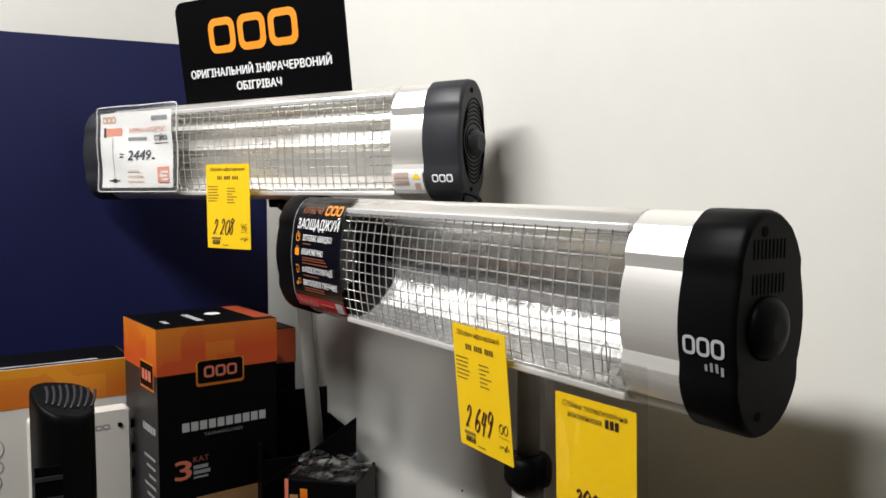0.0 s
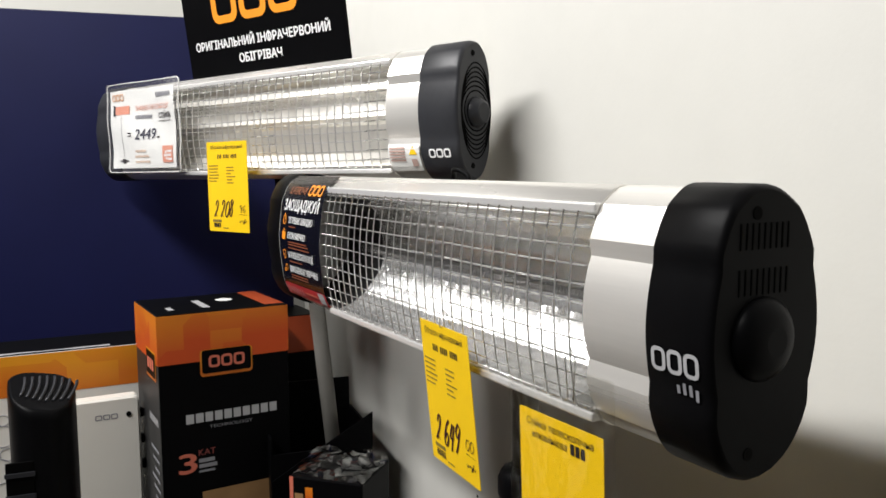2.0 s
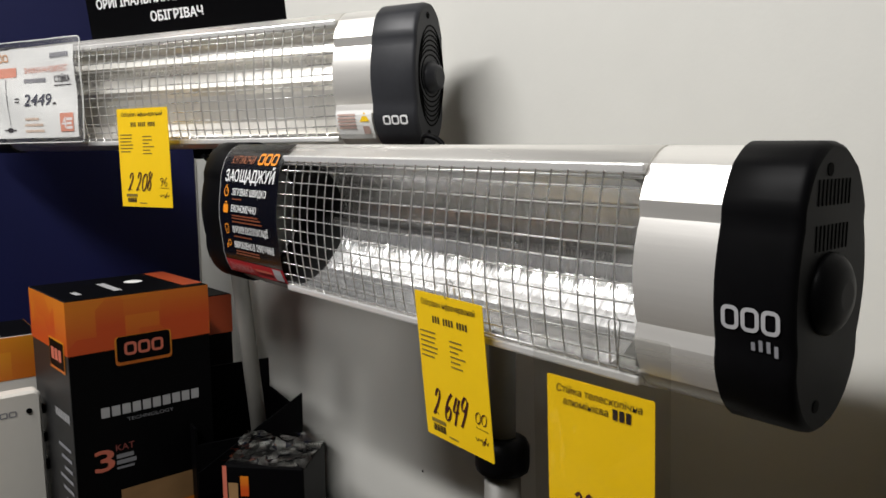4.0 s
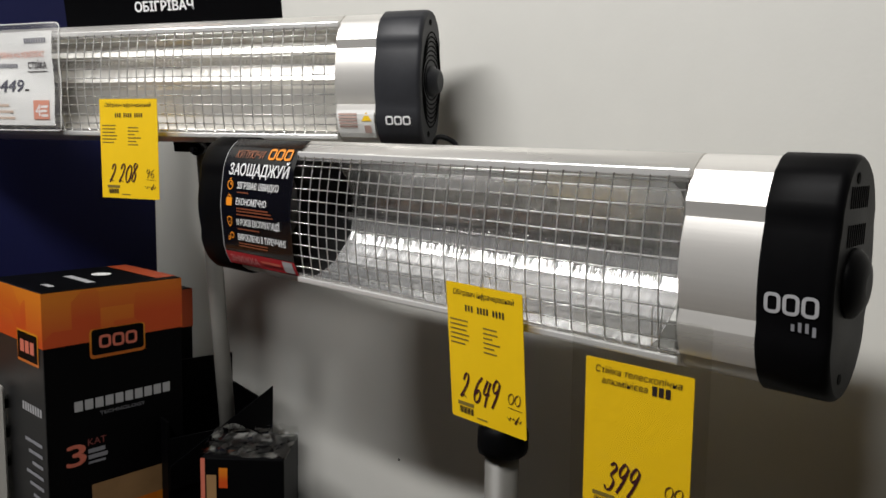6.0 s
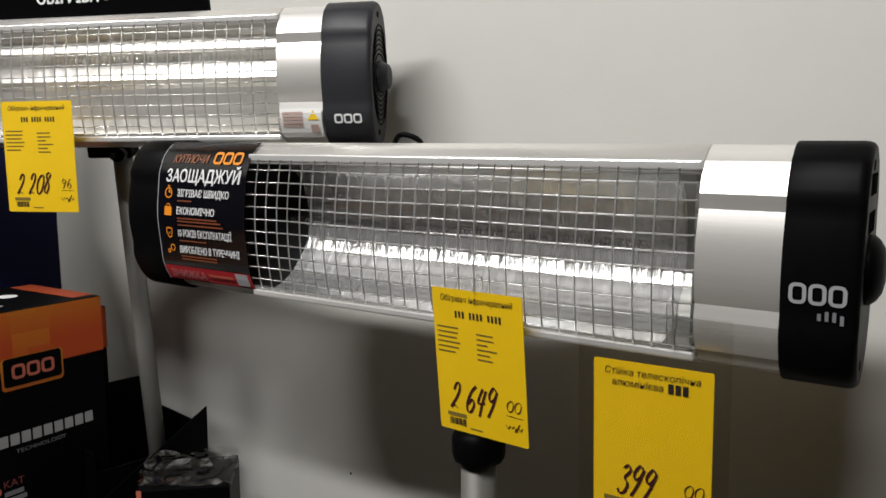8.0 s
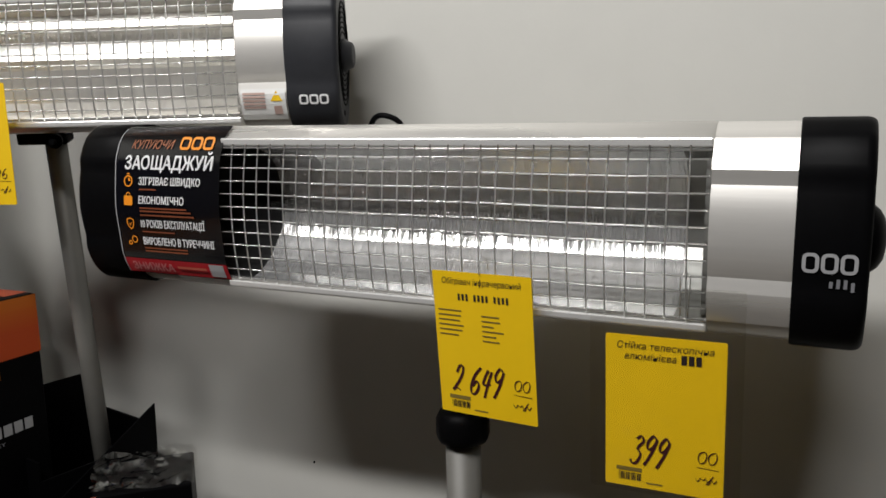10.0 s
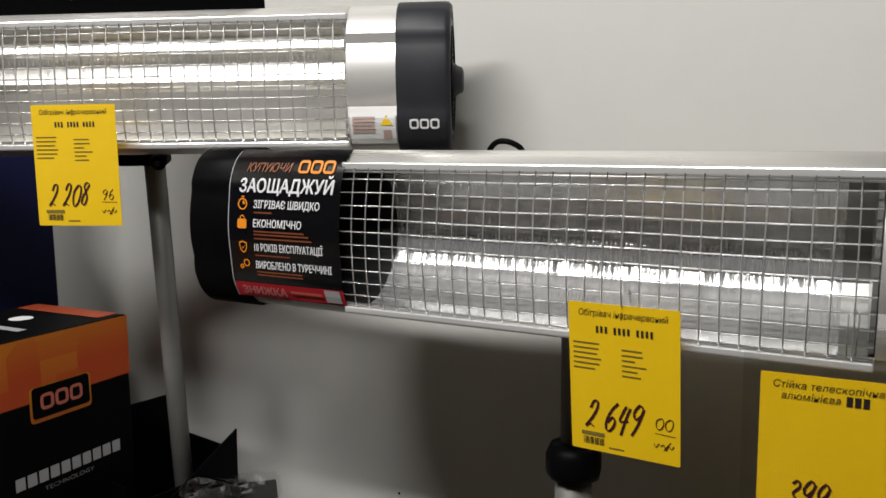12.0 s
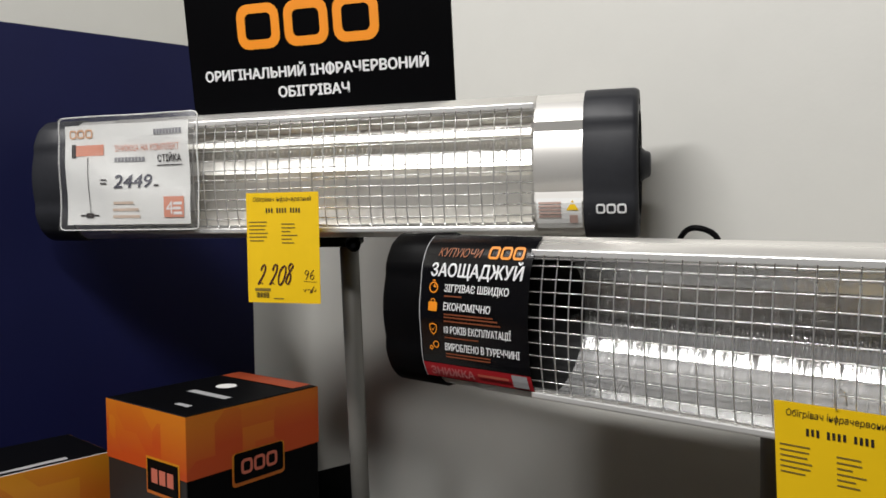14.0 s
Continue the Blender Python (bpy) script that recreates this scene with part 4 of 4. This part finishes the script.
# wide carton with an orange band
wide = carton("appliance_box", pose(-0.115, 1.705, POD, 0, 0, 1.5), 0.84, 0.15, 1.108 - POD, "wide white carton with an orange band and black lid", M_CARTON_W, M_CARTON_W, M_CARTON_B, 0.078, M_CARTON_Y)
WHF = face(-0.075)
WH = 1.108 - POD
for k, (cx, cz, r) in enumerate(((0.170, -0.150, 0.020), (0.176, -0.185, 0.012), (0.160, -0.215, 0.024), (0.172, -0.120, 0.010))):
    bm = bmesh.new()
    tube([(cx + x, -0.0755, WH + cz + z) for x, z in circle(0, 0, r, 20)], 0.0009, 4, bm, closed=True)
    part("line_drawing", bm, M_GREYINK, wide)

tape = bmesh.new()
rt = random.Random(4)
tp = [tape.verts.new((0.03 + 0.03 * i, -0.070 + rt.uniform(-0.003, 0.003) + (0.010 if k else 0), WH + 0.0012)) for k in (0, 1) for i in range(12)]
for i in range(11):
    tape.faces.new((tp[i], tp[i + 1], tp[13 + i], tp[12 + i]))
part("tape", tape, M_SILVER, wide, "scuffed grey tape")
# white panel heater
ph = thing("panel_heater", pose(0.200, 1.565, POD, 0, 0, 3), "white enamelled panel heater standing beside the boxes", "heater")
part("panel", loft([[(x, y, z + 0.29) for x, z in rounded(0.176 - i, 0.578 - i, 0.010)] for y, i in ((-0.020, 0.008), (-0.016, 0.0), (0.010, 0.0), (0.014, 0.006))], smooth=False), M_ENAMEL, ph)
mark("logo_print", 0.010, 0.050, 0.540, 0.550, M_GREYINK, ph, face(-0.020), 0.0006, 0.2)
dotb = bmesh.new()
loft([[(0.068 + x, y, 0.546 + z) for x, z in circle(0, 0, 0.0045, 14)] for y in (-0.022, -0.019)], dotb)
part("button", dotb, M_BLACK, ph)
for k in range(3):
    part("wall_clip", block(0.086, 0.096, 0.0, 0.016, 0.43 + 0.05 * k, 0.445 + 0.05 * k, bevel=0.001), M_BLACK, ph)

# black tower heater
tw = thing("tower_heater", pose(0.137, 1.215, POD, 0, 0, -4), "black plastic tower heater with a slatted sloping top", "heater")


def tower_ring(z0, tilt, k=1.0):
    pts = rounded(0.096 * k, 0.112 * k, 0.036 * k, 6)
    return [(x * (0.72 + 2.6 * (y + 0.056)) * 0.98 + 0.10 * (0.02 - y) * 0.6, y, z0 + tilt * y - 0.6 * tilt * x) for x, y in pts]


TT = 1.140 - POD
part("body", loft([tower_ring(0.0, 0, 1.05), tower_ring(0.02, 0, 1.05), tower_ring(0.03, 0), tower_ring(TT - 0.012, 0.26), tower_ring(TT - 0.003, 0.26, 0.97), tower_ring(TT, 0.26, 0.9)]), M_BLACK, tw)
for k in range(8):
    x = -0.036 + 0.0098 * k
    run = 0.035 - 0.010 * abs(k - 3.5) / 3.5
    pts = [(x * (0.80 + 2.4 * (y + 0.04)) + 0.004 + 0.010 * math.sin((y + 0.04) * 26), y, TT + 0.26 * (y - 0.6 * x) - 0.0004) for y in [-run + 0.004 + 2 * run * i / 8 for i in range(9)]]
    part("top_slat", tube(pts, 0.0022, 6), M_GREYBLK, tw)
# Black slab behind the slats, painting the shade inside the tower.
part("front_grille", block(-0.040, -0.006, -0.0565, -0.054, 0.08, TT - 0.08, bevel=0.001), M_DEEP, tw)
for k in range(10):
    part("grille_slat", block(-0.041, -0.005, -0.0585, -0.0560, TT - 0.10 - 0.03 * k, TT - 0.094 - 0.03 * k), M_GREYBLK, tw)

# small black carton under crumpled wrap
sm = carton("small_box", pose(0.594, 1.290, POD, 0, 0, -44), 0.135, 0.120, 0.924 - POD, "small black carton with crumpled clear wrap on top", M_CARTON_B, M_CARTON_B, M_CARTON_B)
SHT = 0.924 - POD
bars("red_edge", [(-0.0675, -0.0605, 0.0, SHT)], M_PINKRED, sm, face(-0.060), 0.001)
bars("picture", [(-0.038, -0.024, SHT - 0.05, SHT - 0.016)], M_CARTON_O, sm, face(-0.060), 0.001)
bars("picture", [(-0.058, -0.042, SHT - 0.10, SHT - 0.028)], M_KRAFT, sm, face(-0.060), 0.0014)
rw = random.Random(11)
wr = bmesh.new()
g = {}
NI, NJ = 12, 10
for i in range(NI + 1):
    for j in range(NJ + 1):
        x, y = -0.071 + 0.142 * i / NI, -0.063 + 0.126 * j / NJ
        fold = abs(noise.noise((x * 34 + y * 12, y * 22, 1.7)))
        g[i, j] = wr.verts.new((x + rw.uniform(-0.004, 0.004), y + rw.uniform(-0.004, 0.004), SHT + 0.002 + 0.009 * fold + rw.uniform(0, 0.0035) + 0.008 * max(0, y / 0.07)))
for i in range(NI):
    for j in range(NJ):
        a, b, c, d = g[i, j], g[i + 1, j], g[i + 1, j + 1], g[i, j + 1]
        for tri in (((a, b, c), (a, c, d)) if rw.random() < 0.5 else ((a, b, d), (b, c, d))):
            wr.faces.new(tri)
wp = part("wrap", wr, M_WRAP, sm, "crumpled clear plastic wrap")
wp.visible_shadow = False

# open black carton round the farther stand's foot
ob = thing("open_box", pose(0.600, 1.475, POD, 0, 0, -6), "open black carton with a raised flap", "box", "boxed goods")
w2, d2, h2 = 0.19, 0.17, 0.955 - POD
t2 = 0.004
part("side_panel", block(-w2 / 2, -w2 / 2 + t2, -d2 / 2, d2 / 2, 0, h2), M_CARTON_B, ob)
part("side_panel", block(w2 / 2 - t2, w2 / 2, -d2 / 2, d2 / 2, 0, h2), M_CARTON_B, ob)
part("front_panel", block(-w2 / 2 + t2, w2 / 2 - t2, -d2 / 2, -d2 / 2 + t2, 0, h2 - 0.03), M_CARTON_B, ob)
part("back_panel", block(-w2 / 2 + t2, w2 / 2 - t2, d2 / 2 - t2, d2 / 2, 0, h2 + 0.06), M_CARTON_B, ob)
fl = bmesh.new()
pts = [(-w2 / 2, -d2 / 2 - 0.012, h2 - 0.075), (w2 / 2, -d2 / 2 - 0.012, h2 + 0.035), (w2 / 2, -d2 / 2 - 0.008, h2 - 0.10), (-w2 / 2, -d2 / 2 - 0.008, h2 - 0.12)]
loft([pts, [(x, y + 0.003, z) for x, y, z in pts]], fl, smooth=False)
part("flap", fl, M_CARTON_B, ob, "raised black flap")
